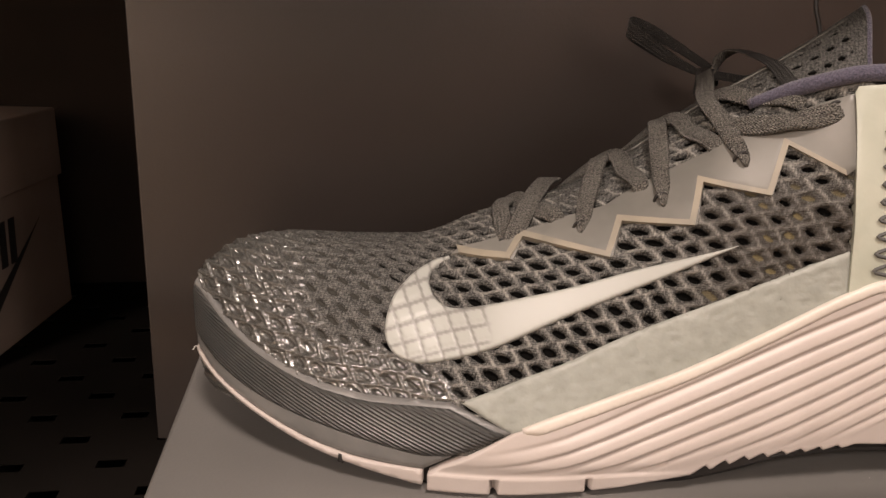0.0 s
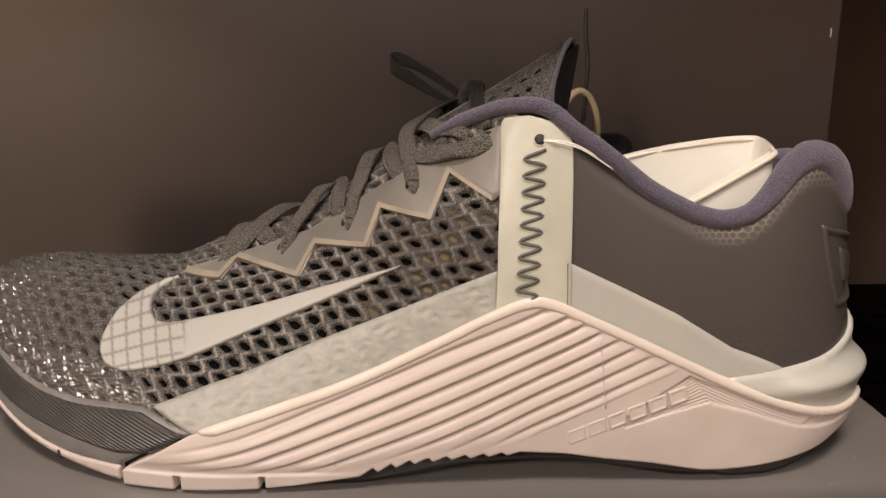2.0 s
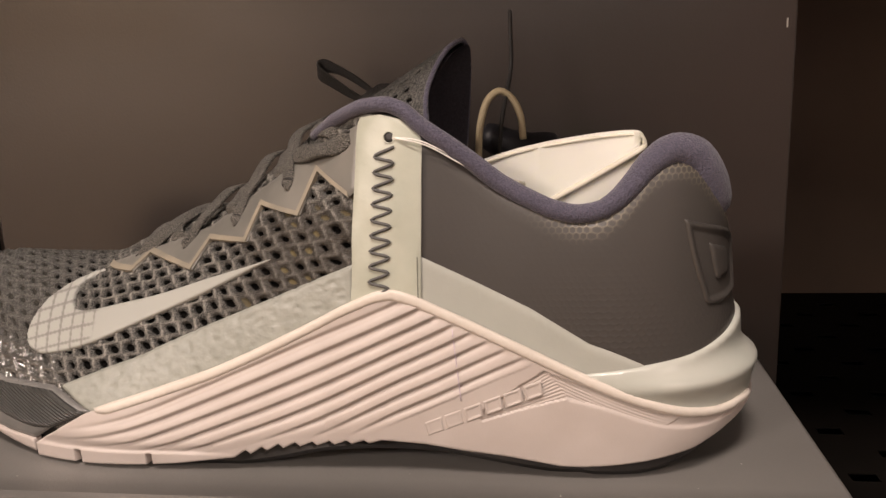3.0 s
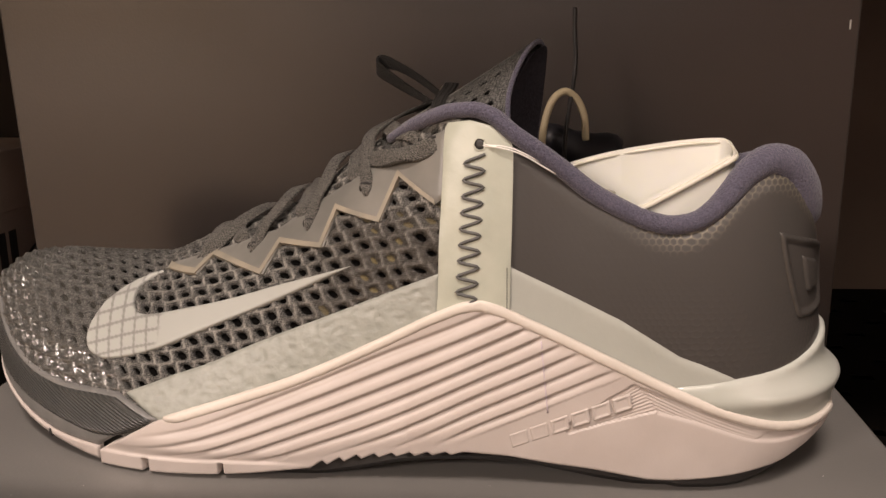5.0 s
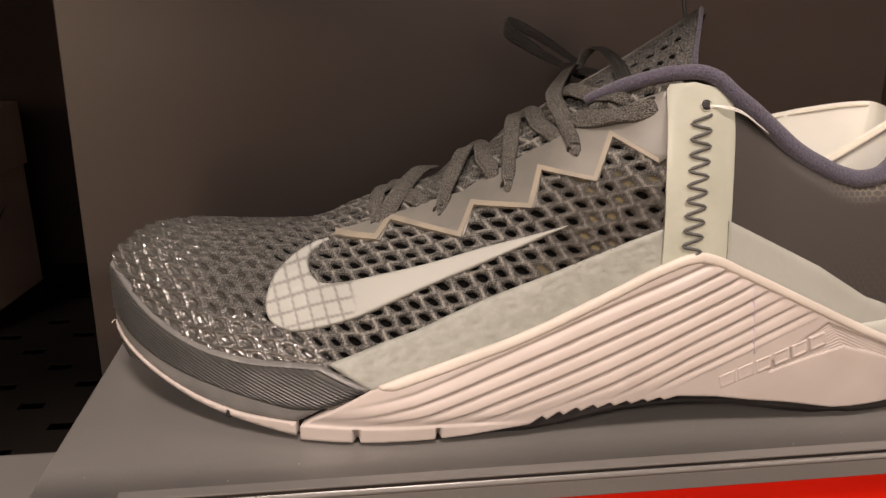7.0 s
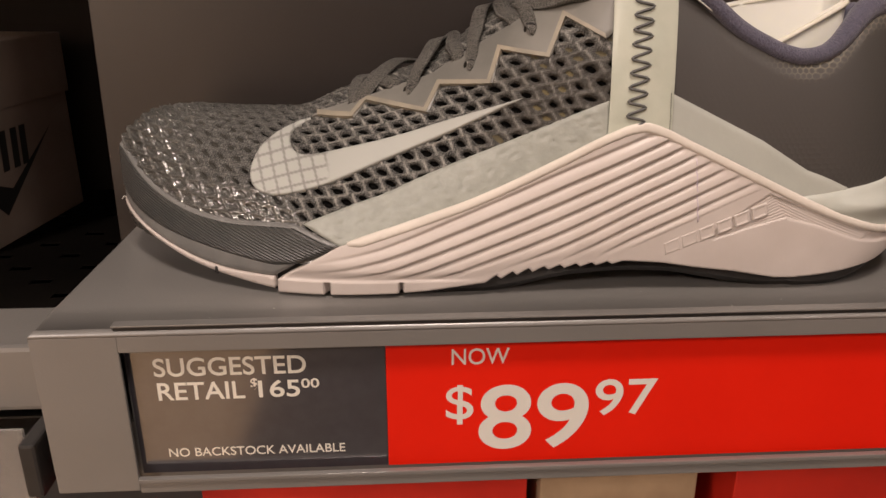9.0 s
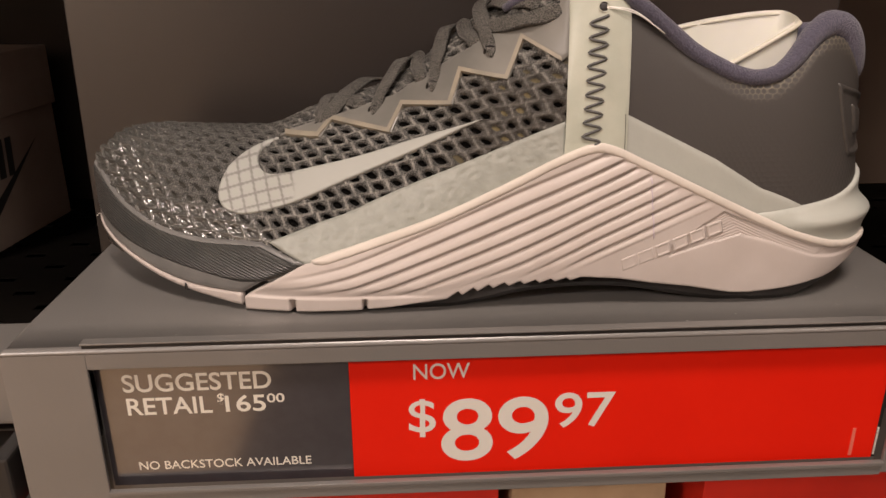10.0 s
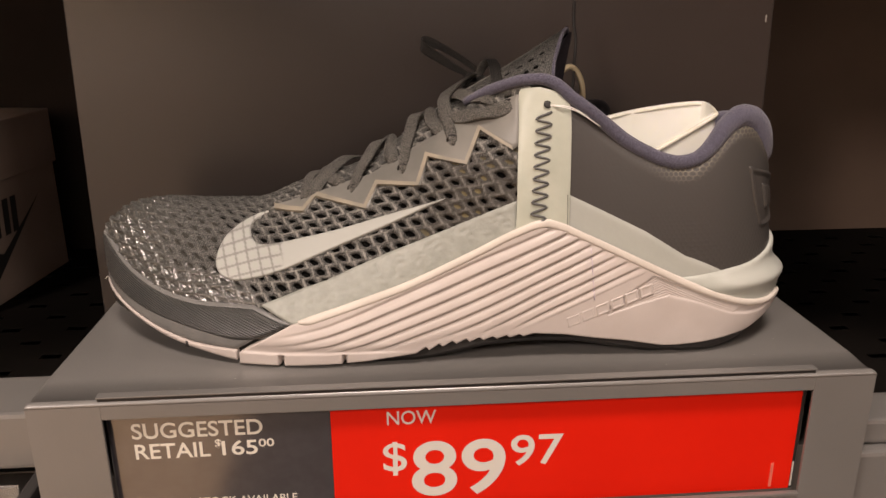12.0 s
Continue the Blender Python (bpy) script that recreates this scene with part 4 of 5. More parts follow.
# eyestay with its stepped edge
ZIG = [(-0.0770, 0.0570), (-0.0745, 0.0578), (-0.0605, 0.0586), (-0.0595, 0.0585), (-0.0552, 0.0638), (-0.0325, 0.0619), (-0.0315, 0.0622), (-0.0268, 0.0709), (-0.0092, 0.0727), (-0.0085, 0.0730), (-0.0046, 0.0838), (0.0112, 0.0822), (0.0118, 0.0826), (0.0176, 0.0957), (0.0300, 0.0891), (0.0330, 0.0915)]
EYE_TOP = [(0.0335, 0.1108), (0.0283, 0.1085), (0.0147, 0.1010), (0.0050, 0.0985), (-0.0015, 0.0915), (-0.0122, 0.0850), (-0.0298, 0.0738), (-0.0449, 0.0685), (-0.0603, 0.0636), (-0.0736, 0.0592)]
stay = overlay("eyestay", xz(ZIG + EYE_TOP), STAY, shoe, off=0.0011, thick=0.0022, step=0.0011, label="grey film eyestay with stepped lower edge", crease=48)
band_up, band_low = [], []
corners = [q for k, q in enumerate(ZIG) if k == 0 or math.dist(q, ZIG[k - 1]) > 0.0016]
for k in range(1, len(corners) - 1):
    before, here, after = Vector(corners[k - 1]), Vector(corners[k]), Vector(corners[k + 1])
    way = ((here - before).normalized() + (after - here).normalized()).normalized()
    side = Vector((-way.y, way.x)) / max(0.55, (after - here).normalized().dot(way))
    band_up.append(tuple(here + side * 0.0012))
    band_low.append(tuple(here - side * 0.0001))
overlay("eyestay_edge", xz(band_up + band_low[::-1]), EDGE, stay, off=0.00122, thick=0.0016, step=0.0009, label="yellowed glue edge", round_edge=0.0, crease=40)

# the long tapered side stripe with its squared front
STRIPE = [(0.0016, 0.0688), (-0.0193, 0.0619), (-0.0420, 0.0545), (-0.0599, 0.0500), (-0.0764, 0.0463), (-0.0824, 0.0469), (-0.0849, 0.0505), (-0.0830, 0.0536), (-0.0775, 0.0566), (-0.0812, 0.0556), (-0.0901, 0.0522), (-0.0965, 0.0472), (-0.0991, 0.0400), (-0.0963, 0.0351), (-0.0877, 0.0336), (-0.0711, 0.0375), (-0.0498, 0.0458), (-0.0248, 0.0561)]
curve = [tuple(p) for p in catmull(STRIPE[:9], 5)] + [tuple(p) for p in catmull(STRIPE[9:] + [STRIPE[0]], 5)][:-1]


def squares(a, z):
    """Shallow crossing grooves at the stripe's blunt end."""
    f = 1 - smooth(a, along(-0.071), along(-0.068))
    p = (a * 0.96 + z * 0.28) / 0.0042
    q = (z * 0.96 - a * 0.28) / 0.0038
    p, q = abs(p - round(p)), abs(q - round(q))
    return f * max(smooth(0.105 - p, 0, 0.05), smooth(0.115 - q, 0, 0.05))


stripe = overlay("side_stripe", xz(curve), STRIPE_MAT, shoe, off=0.0012, thick=0.0022, step=0.00045, label="light grey tapered side stripe with squared pattern", relief=lambda a, z: -0.00012 * squares(a, z))
pts = stripe.data.vertices
flat = [squares(along(p.co.x), p.co.z) for p in pts]
stripe.data.attributes.new("groove", "FLOAT", "POINT").data.foreach_set("value", flat)


# ---------------- tongue ----------------
def curve_at(points, t):
    """A point at t (0 to 1) of the smooth line through points."""
    line = catmull(points, 12)
    f = t * (len(line) - 1)
    i = min(int(f), len(line) - 2)
    return line[i].lerp(line[i + 1], f - i)


TONGUE = [
    [(-0.066, 0.062, 0.0600), (-0.066, 0.070, 0.0630), (-0.066, 0.080, 0.0645), (-0.066, 0.092, 0.0630), (-0.066, 0.104, 0.0590)],
    [(-0.030, 0.060, 0.0720), (-0.030, 0.068, 0.0765), (-0.030, 0.077, 0.0790), (-0.030, 0.088, 0.0765), (-0.030, 0.098, 0.0720)],
    [(0.006, 0.058, 0.0960), (0.006, 0.065, 0.1010), (0.006, 0.074, 0.1035), (0.006, 0.084, 0.1015), (0.006, 0.094, 0.0950)],
    [(0.034, 0.055, 0.1060), (0.034, 0.061, 0.1130), (0.034, 0.073, 0.1195), (0.037, 0.086, 0.1165), (0.038, 0.096, 0.0960)],
    [(0.0525, 0.056, 0.1040), (0.0525, 0.0610, 0.1210), (0.0595, 0.0755, 0.1345), (0.0645, 0.0890, 0.1300), (0.0600, 0.0990, 0.0820)],
]


def tongue_sheet(nu, nv, off):
    cols = [[curve_at(line, j / nv) for j in range(nv + 1)] for line in TONGUE]
    pts = [[None] * (nv + 1) for _ in range(nu + 1)]
    for j in range(nv + 1):
        line = catmull([c[j] for c in cols], nu // 4)
        for i in range(nu + 1):
            pts[i][j] = line[i]
    out = []
    for i in range(nu + 1):
        for j in range(nv + 1):
            du = pts[min(i + 1, nu)][j] - pts[max(i - 1, 0)][j]
            dv = pts[i][min(j + 1, nv)] - pts[i][max(j - 1, 0)]
            n = du.cross(dv).normalized()
            if n.z < 0:
                n = -n
            out.append((pts[i][j], n, pts[i][j] + n * off))
    return out


NU, NV = 200, 110
sheet = tongue_sheet(NU, NV, 0.0)
tv, tp = [], []
for k, (p, n, _) in enumerate(sheet):
    i, j = divmod(k, NV + 1)
    s, c = i / NU * 0.150, j / NV * 0.055
    r = math.floor(c / 0.0048)
    u = s / 0.0085 + 0.5 * (r % 2)
    ex, ec = (u - round(u)) * 0.0085, c - (r + 0.5) * 0.0048
    d = math.hypot(ex / 0.0024, (ec + 0.12 * ex) / 0.00085)
    d = min(1.0, max(0.0, (1.2 - d) / 0.4)) if i / NU < 0.93 else 0.0
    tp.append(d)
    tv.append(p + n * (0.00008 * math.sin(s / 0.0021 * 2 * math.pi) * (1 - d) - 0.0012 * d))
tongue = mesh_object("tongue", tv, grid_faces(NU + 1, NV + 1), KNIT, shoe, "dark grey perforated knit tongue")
# the tongue's dents get the same lining-and-shade darkening
tongue.data.attributes.new("hole_dark", "FLOAT", "POINT").data.foreach_set("value", tp)
for key in ("strand", "filled", "brown"):
    tongue.data.attributes.new(key, "FLOAT", "POINT").data.foreach_set("value", [0.0] * len(tp))
tongue.data.attributes.new("coated", "FLOAT", "POINT").data.foreach_set("value", [0.0] * len(tp))
sheet2 = tongue_sheet(40, 24, -0.0030)
mesh_object("tongue_lining", [q for _, _, q in sheet2], grid_faces(41, 25), TONGUE_LINING, tongue, "dark purple-black tongue lining")
rim = [curve_at([Vector(p) for p in TONGUE[-1]], k / 50) - Vector((0.0003, 0, 0.0010)) for k in range(51)]
tube("tongue_binding", rim, 0.0009, LINING, tongue, "purple-grey knit binding", sides=10)
tube("tongue_piping", [curve_at([line[2] for line in TONGUE], 0.35 + 0.60 * k / 40) + Vector((0, 0.003, -0.0002)) for k in range(41)], 0.0004, STAY, tongue, sides=8)


# ---------------- laces ----------------
def ribbon(name, points, ups, width, parent, label="", thick=0.0017, per=9, widths=None, shaded=False):
    """A flat woven lace along points, its flat side facing ups; bow pieces take the shade-darkened copy."""
    line = catmull(points, per)
    up = catmull(ups, per)
    n = len(line)
    ws = [width] * n if widths is None else [spline([(k / (len(widths) - 1), wv) for k, wv in enumerate(widths)], i / (n - 1)) for i in range(n)]
    prof = [(-0.5, 0.0), (-0.42, 0.42), (-0.15, 0.5), (0.15, 0.5), (0.42, 0.42), (0.5, 0.0), (0.42, -0.42), (0.15, -0.5), (-0.15, -0.5), (-0.42, -0.42)]
    out, uv, s = [], [], 0.0
    for i in range(n):
        d = (line[min(i + 1, n - 1)] - line[max(i - 1, 0)]).normalized()
        side = d.cross(up[i]).normalized()
        nn = side.cross(d)
        if i:
            s += (line[i] - line[i - 1]).length
        for a, b in prof:
            out.append(line[i] + side * a * ws[i] + nn * b * thick)
            uv.append((a * width, s))
    m = len(prof)
    quads = grid_faces(n, m, wrap=True) + [tuple(range(m))[::-1], tuple((n - 1) * m + j for j in range(m))]
    ob = mesh_object(name, out, quads, LACE, parent, label)
    if shaded:
        # shade on the bow is coloured in with the near-black weave
        ob.data.materials.append(LACE_SHADE)
        for i in range((n - 1) * m):
            ob.data.polygons[i].material_index = 1 if i % m < 5 or i > 0.62 * (n - 1) * m else 0
    ob.data.attributes.new("across", "FLOAT", "POINT").data.foreach_set("value", [q[0] for q in uv])
    ob.data.attributes.new("run", "FLOAT", "POINT").data.foreach_set("value", [q[1] for q in uv])
    return ob


laces = new("laces")
laces.parent = shoe
laces["label"] = "flat woven grey laces tied in a bow darkened for shade"
EYES = [(-0.0607, 0.0618, 0.0612), (-0.0384, 0.0560, 0.0682), (-0.0158, 0.0500, 0.0782), (0.0056, 0.0455, 0.0912), (0.0289, 0.0400, 0.1066)]
TOPS = [(-0.0580, 0.0800, 0.0700), (-0.0270, 0.0770, 0.0850), (-0.0090, 0.0745, 0.0975), (0.0040, 0.0690, 0.1062)]


def mirror_y(p, c=0.077):
    return (p[0], 2 * c - p[1], p[2])


for k in range(4):
    e, t = Vector(EYES[k]), Vector(TOPS[k])
    mid = e.lerp(t, 0.55) + Vector((-0.0006, -0.0016, 0.0012))
    low = e + Vector((0.0006, -0.0016, 0.0004))
    f = Vector(mirror_y(EYES[k + 1])) if k < 3 else Vector((0.0205, 0.1060, 0.1120))
    n0, n1, n2 = Vector((-0.55, -0.8, 0.35)), Vector((-0.40, -0.60, 0.72)), Vector((-0.35, 0.3, 0.9))
    turned = Vector((0.30, -0.85, 0.45))
    ribbon("lace", [e + Vector((0.0012, 0.0026, -0.0014)), e + Vector((0.0016, -0.0008, -0.0014)), low, e.lerp(mid, 0.5) + Vector((-0.0004, -0.0011, 0.0006)), mid, t, t.lerp(f, 0.5) + Vector((0, 0, 0.0012)), f],
           [n0, turned, turned, n0, n1, n1, n2, n2], 0.0060, laces, widths=[0.0012, 0.0030, 0.0044, 0.0052, 0.0060, 0.0060, 0.0060, 0.0058], thick=0.0013)
    # the lace that runs under, from the inner side to the next eyelet
    g = Vector(mirror_y(EYES[k]))
    e2 = Vector(EYES[k + 1])
    c = t.lerp(e2, 0.35) + Vector((0.002, 0, 0.0010))
    ribbon("lace", [g, t + Vector((0.005, 0.004, 0.0006)), c, c.lerp(e2, 0.55) + Vector((-0.0022, -0.0004, 0.0014)), e2 + Vector((-0.0040, 0.0060, -0.0010))],
           [n2, n1, n1, n1, n0], 0.0062, laces, widths=[0.0060, 0.0062, 0.0064, 0.0058, 0.0036], thick=0.0013)
    # pointed end that sticks out of the eyelet
    if k:
        ribbon("lace_end", [e + Vector((0.0010, -0.0012, -0.0004)), e + Vector((0.0016, -0.0026, -0.0024)), e + Vector((0.0026, -0.0034, -0.0036)), e + Vector((0.0060, -0.0044, -0.0052))], [n0, n0, n0, n0], 0.003, laces, widths=[0.0038, 0.0030, 0.0016, 0.0003], thick=0.0009)
for e in EYES:
    p = Vector(e)
    rim = [p + Vector((0.0021 * math.cos(t), -0.0002 - 0.0006 * math.sin(t), 0.0021 * math.sin(t))) for t in np.linspace(0, 2 * math.pi, 15)[:-1]]
    # black ring on the eyestay for the dark round each lace hole
    tube("lace_hole_shade", rim, 0.0005, BLACK, stay, sides=6, closed=True)
# top lace along the collar and into the last eyelet
n0 = Vector((-0.1, -0.85, 0.5))
nt = Vector((-0.1, -0.60, 0.80))
ribbon("lace", [(0.0305, 0.0425, 0.1062), (0.0292, 0.0385, 0.1062), (0.0245, 0.0400, 0.1042), (0.0185, 0.0428, 0.1026), (0.0125, 0.0470, 0.1010), (0.0070, 0.0525, 0.0998), (0.0030, 0.0590, 0.0990)],
       [n0, n0, n0, nt, n0, n0, nt], 0.0066, laces, thick=0.0022, widths=[0.0040, 0.0056, 0.0066, 0.0062, 0.0066, 0.0060, 0.0050])
ribbon("lace", [(-0.0365, 0.0950, 0.0750), (-0.0426, 0.0853, 0.0762), (-0.0500, 0.0735, 0.0725), (-0.0560, 0.0640, 0.0668), (-0.0590, 0.0600, 0.0625)],
       [Vector((-0.3, -0.3, 0.9)), Vector((-0.3, -0.5, 0.85)), Vector((-0.25, -0.7, 0.6)), Vector((-0.25, -0.8, 0.5)), Vector((-0.25, -0.8, 0.5))], 0.0064, laces)
ribbon("lace_end", [(0.0278, 0.0392, 0.1045), (0.0295, 0.0378, 0.1020), (0.0330, 0.0372, 0.0992)], [n0, n0, n0], 0.003, laces, widths=[0.0034, 0.0022, 0.0003], thick=0.0006)
# knot
ribbon("lace_knot", [(0.0165, 0.0985, 0.1050), (0.0172, 0.1000, 0.1090), (0.0205, 0.1050, 0.1125), (0.0248, 0.1090, 0.1120), (0.0262, 0.1110, 0.1075)],
       [Vector((-0.8, -0.5, 0.2)), Vector((-0.8, -0.5, 0.3)), Vector((-0.4, -0.4, 0.8)), Vector((0.3, 0.3, 0.9)), Vector((0.7, 0.5, 0.3))], 0.0058, laces, thick=0.0018, shaded=True)
# bow: a long flat loop that droops to the toe side, and a short one over the tongue
f = Vector((-0.10, -0.82, -0.55))
ribbon("lace_loop", [(0.0230, 0.1080, 0.1105), (0.0180, 0.1140, 0.1130), (0.0110, 0.1170, 0.1165), (0.0040, 0.1190, 0.1208), (-0.0012, 0.1205, 0.1242), (-0.0030, 0.1228, 0.1262), (-0.0010, 0.1248, 0.1276), (0.0060, 0.1235, 0.1256), (0.0160, 0.1200, 0.1200), (0.0262, 0.1130, 0.1130)],
       [f, f, f, f, Vector((-0.6, -0.7, -0.1)), Vector((-0.98, 0.0, 0.1)), Vector((-0.4, 0.85, 0.15)), -f, -f, -f], 0.0060, laces, widths=[0.0030, 0.0036, 0.0048, 0.0058, 0.0062, 0.0062, 0.0058, 0.0048, 0.0040, 0.0032], thick=0.0010, shaded=True)
ribbon("lace_loop", [(0.0240, 0.1040, 0.1110), (0.0262, 0.1080, 0.1160), (0.0292, 0.1030, 0.1198), (0.0296, 0.0900, 0.1192), (0.0280, 0.0720, 0.1165), (0.0275, 0.0620, 0.1120), (0.0290, 0.0555, 0.1080)],
       [Vector((0, 0.9, 0.3)), Vector((0, 0.7, 0.7)), Vector((0, 0.3, 0.95)), Vector((0, 0, 1)), Vector((-0.1, -0.4, 0.9)), Vector((-0.2, -0.8, 0.6)), Vector((-0.2, -0.9, 0.4))], 0.0056, laces, thick=0.0010, shaded=True)
ribbon("lace_tail", [(0.0200, 0.1060, 0.1100), (0.0250, 0.1020, 0.1110), (0.0304, 0.0949, 0.1105), (0.0360, 0.0860, 0.1120)], [Vector((-0.2, -0.5, 0.85))] * 4, 0.0050, laces, thick=0.0010, shaded=True)


# ---------------- plastic insert in the opening ----------------
insert = set_back(tagged(new("shoe_insert"), "milky white plastic shoe insert in shoe opening", "shoe insert", kind="thing"))
rim = catmull([(0.076, 0.0400, 0.0775), (0.0930, 0.0420, 0.0858), (0.107, 0.0440, 0.0928), (0.1170, 0.0452, 0.0982), (0.1218, 0.0462, 0.1008), (0.1232, 0.0485, 0.1018), (0.1238, 0.0550, 0.1030), (0.1234, 0.0590, 0.1036), (0.1215, 0.0612, 0.1040), (0.1150, 0.0620, 0.1037), (0.1051, 0.0625, 0.1026), (0.0860, 0.0630, 0.0996), (0.0707, 0.0635, 0.0954), (0.056, 0.063, 0.090)], 7)
v = []
for p in rim:
    for k in range(9):
        v.append((p.x - 0.0012 * (k / 8) ** 2, p.y, p.z - 0.036 * k / 8))
for p in rim:
    for k in range(9):
        q = Vector((0.09, 0.062, p.z)) - p
        q.z = 0
        q.normalize()
        v.append((p.x - 0.0012 * (k / 8) ** 2 + q.x * 0.0012, p.y + q.y * 0.0012, p.z - 0.036 * k / 8))
g = grid_faces(len(rim), 9)
mesh_object("wall", v, g + [tuple(i + len(rim) * 9 for i in f[::-1]) for f in g], PLASTIC, insert)
tube("rim", [q - Vector((0, 0, 0.0014)) for q in rim], [0.0013 - 0.0006 * smooth(k, 25, 45) for k in range(len(rim))], RIMCREAM, insert, "slightly yellowed rim", sides=12, flat=0.8)

# ---------------- clear tag thread ----------------
thread = set_back(tagged(new("tag_thread"), "clear plastic tag thread through the strap hole", "tag thread", kind="thing"))
tube("strand", catmull([(0.0440, 0.0318, 0.1068), (0.0470, 0.0300, 0.1072), (0.0540, 0.0302, 0.1060), (0.0640, 0.0325, 0.1005), (0.0740, 0.0350, 0.0948), (0.0800, 0.0375, 0.0918)], 8), 0.00024, NYLON, thread, sides=8)
tube("strand", catmull([(0.0440, 0.0318, 0.1066), (0.0480, 0.0296, 0.1068), (0.0560, 0.0296, 0.1046), (0.0660, 0.0318, 0.0985), (0.0760, 0.0345, 0.0930), (0.0805, 0.0378, 0.0912)], 8), 0.00024, NYLON, thread, sides=8)

tube("toggle", [(0.0770, 0.0362, 0.0930), (0.0850, 0.0392, 0.0905)], 0.0009, RIMCREAM, thread, "milky plastic toggle", sides=8)

# ---------------- security tag behind the shoe ----------------
tag = tagged(new("security_tag"), "black security tag with cream cord and black cable", "security tag", kind="thing")
bm = bmesh.new()
prof = [(0.0, 0.0), (0.0125, 0.0), (0.0135, 0.003), (0.0125, 0.007), (0.0095, 0.012), (0.0070, 0.020), (0.0060, 0.028), (0.0045, 0.031), (0.0, 0.032)]
rings = []
for r, h in prof:
    rings.append([bm.verts.new((r * math.cos(t), r * math.sin(t), h)) for t in np.linspace(0, 2 * math.pi, 25)[:-1]])
for a, b in zip(rings, rings[1:]):
    for j in range(24):
        bm.faces.new((a[j], a[(j + 1) % 24], b[(j + 1) % 24], b[j]))
bmesh.ops.remove_doubles(bm, verts=bm.verts, dist=0.00001)
shell = part("shell", bm, TAGBLACK, tag, "black plastic tag shell", smooth=True)
shell.matrix_world = pose(0.0930, 0.1360, 0.0838, 0, -62, 0)
tube("cord", catmull([(0.0645, 0.123, 0.0800), (0.0645, 0.123, 0.0920), (0.0655, 0.123, 0.1030), (0.0685, 0.124, 0.1125), (0.0735, 0.125, 0.1165), (0.0785, 0.127, 0.1135), (0.0820, 0.129, 0.1060), (0.0830, 0.130, 0.0960)], 8), 0.0015, CORD, tag, "cream twisted cord", sides=8)
tube("cable", catmull([(0.0735, 0.1180, 0.0800), (0.0738, 0.119, 0.0960), (0.0748, 0.121, 0.1060), (0.0775, 0.130, 0.1200), (0.0785, 0.134, 0.1290), (0.0782, 0.139, 0.1390), (0.0781, 0.1396, 0.1490)], 8), 0.0009, BLACK, tag, "black cable", sides=8)


# ---------------- the display stand ----------------
SX0, SX1, SY1 = -0.1675, 0.1825, 0.1540
stand = tagged(new("display_stand"), "grey powder-coated metal display stand with price slot", "display stand", kind="thing")


def rounded_top():
    """The top plate, its long front edge and its sides folded down with a small radius."""
    r = 0.0022
    xs = [SX0 + r * (1 - math.cos(t)) for t in np.linspace(0, math.pi / 2, 5)] + list(np.linspace(SX0 + 0.02, SX1 - 0.02, 8)) + [SX1 - r * (1 - math.cos(t)) for t in np.linspace(math.pi / 2, 0, 5)]
    zs = [-r * (1 - math.sin(t)) for t in np.linspace(0, math.pi / 2, 5)] + [0.0] * 8 + [-r * (1 - math.sin(t)) for t in np.linspace(math.pi / 2, 0, 5)]
    ys = [r * (1 - math.sin(t)) for t in np.linspace(0, math.pi / 2, 5)]
    yd = [-r * (1 - math.sqrt(max(0.0, 1 - (1 - y / r) ** 2))) for y in ys] + [0.0] * 8
    ys = ys + list(np.linspace(0.02, SY1, 8))
    v = []
    for y, d in zip(ys, yd):
        for x, z in zip(xs, zs):
            v.append((x, y, min(z, d)))
    return v, grid_faces(len(ys), len(xs))


v, f = rounded_top()
mesh_object("top_plate", v, f, METAL, stand)
bm = box_bm(SX0, -0.1385, 0.0, 0.0014, -0.0640, -0.0020, 0.0004)
box_bm(0.1555, SX1, 0.0, 0.0014, -0.0640, -0.0020, 0.0004, bm)
box_bm(-0.1386, 0.1556, 0.0, 0.0014, -0.0082, -0.0020, 0.0004, bm)
box_bm(-0.1386, 0.1556, 0.0, 0.0014, -0.0650, -0.0600, 0.0004, bm)
part("front_frame", bm, METAL, stand)
part("slot_lip", box_bm(-0.1386, 0.1556, -0.0012, 0.0012, -0.0602, -0.0586, 0.0003), METAL, stand, "bright folded lower lip")
part("top_lip", box_bm(-0.1400, 0.1560, 0.0002, 0.0046, 0.0011, 0.0018, 0.0003), METAL, stand, "thin folded lip along the front edge")
# solid black strip drawn for the shade below the folded lip
part("lip_shade", box_bm(-0.1395, 0.1555, 0.0009, 0.0040, -0.0003, 0.0013), BLACK, stand, "black strip for the shade under the lip")
part("side_plate", box_bm(SX0, SX0 + 0.0014, 0.0015, SY1, -0.0555, -0.0021), METAL, stand)
part("side_plate", box_bm(SX1 - 0.0014, SX1, 0.0015, SY1, -0.0555, -0.0021), METAL, stand)
part("side_tab", box_bm(SX0 - 0.0012, SX0 + 0.0004, 0.0030, 0.0120, -0.0640, -0.0335, 0.0004), METAL, stand)
part("slot_back", box_bm(-0.1400, 0.1570, 0.0072, 0.0086, -0.0640, -0.0050), METAL, stand)

# dust on the top plate
random.seed(5)
v, f = [], []
for k in range(16):
    x, y, r = random.uniform(SX0 + 0.01, SX1 - 0.01), random.uniform(0.006, 0.05) if k % 3 else random.uniform(0.006, 0.14), random.uniform(0.00010, 0.00024)
    turn = random.uniform(0, 6.28)
    b = len(v)
    v += [(x + r * (1.6 if m % 2 else 0.8) * math.cos(turn + m * 1.047), y + r * math.sin(turn + m * 1.047), 0.00005) for m in range(6)] + [(x, y, 0.00025)]
    f += [(b + m, b + (m + 1) % 6, b + 6) for m in range(6)]
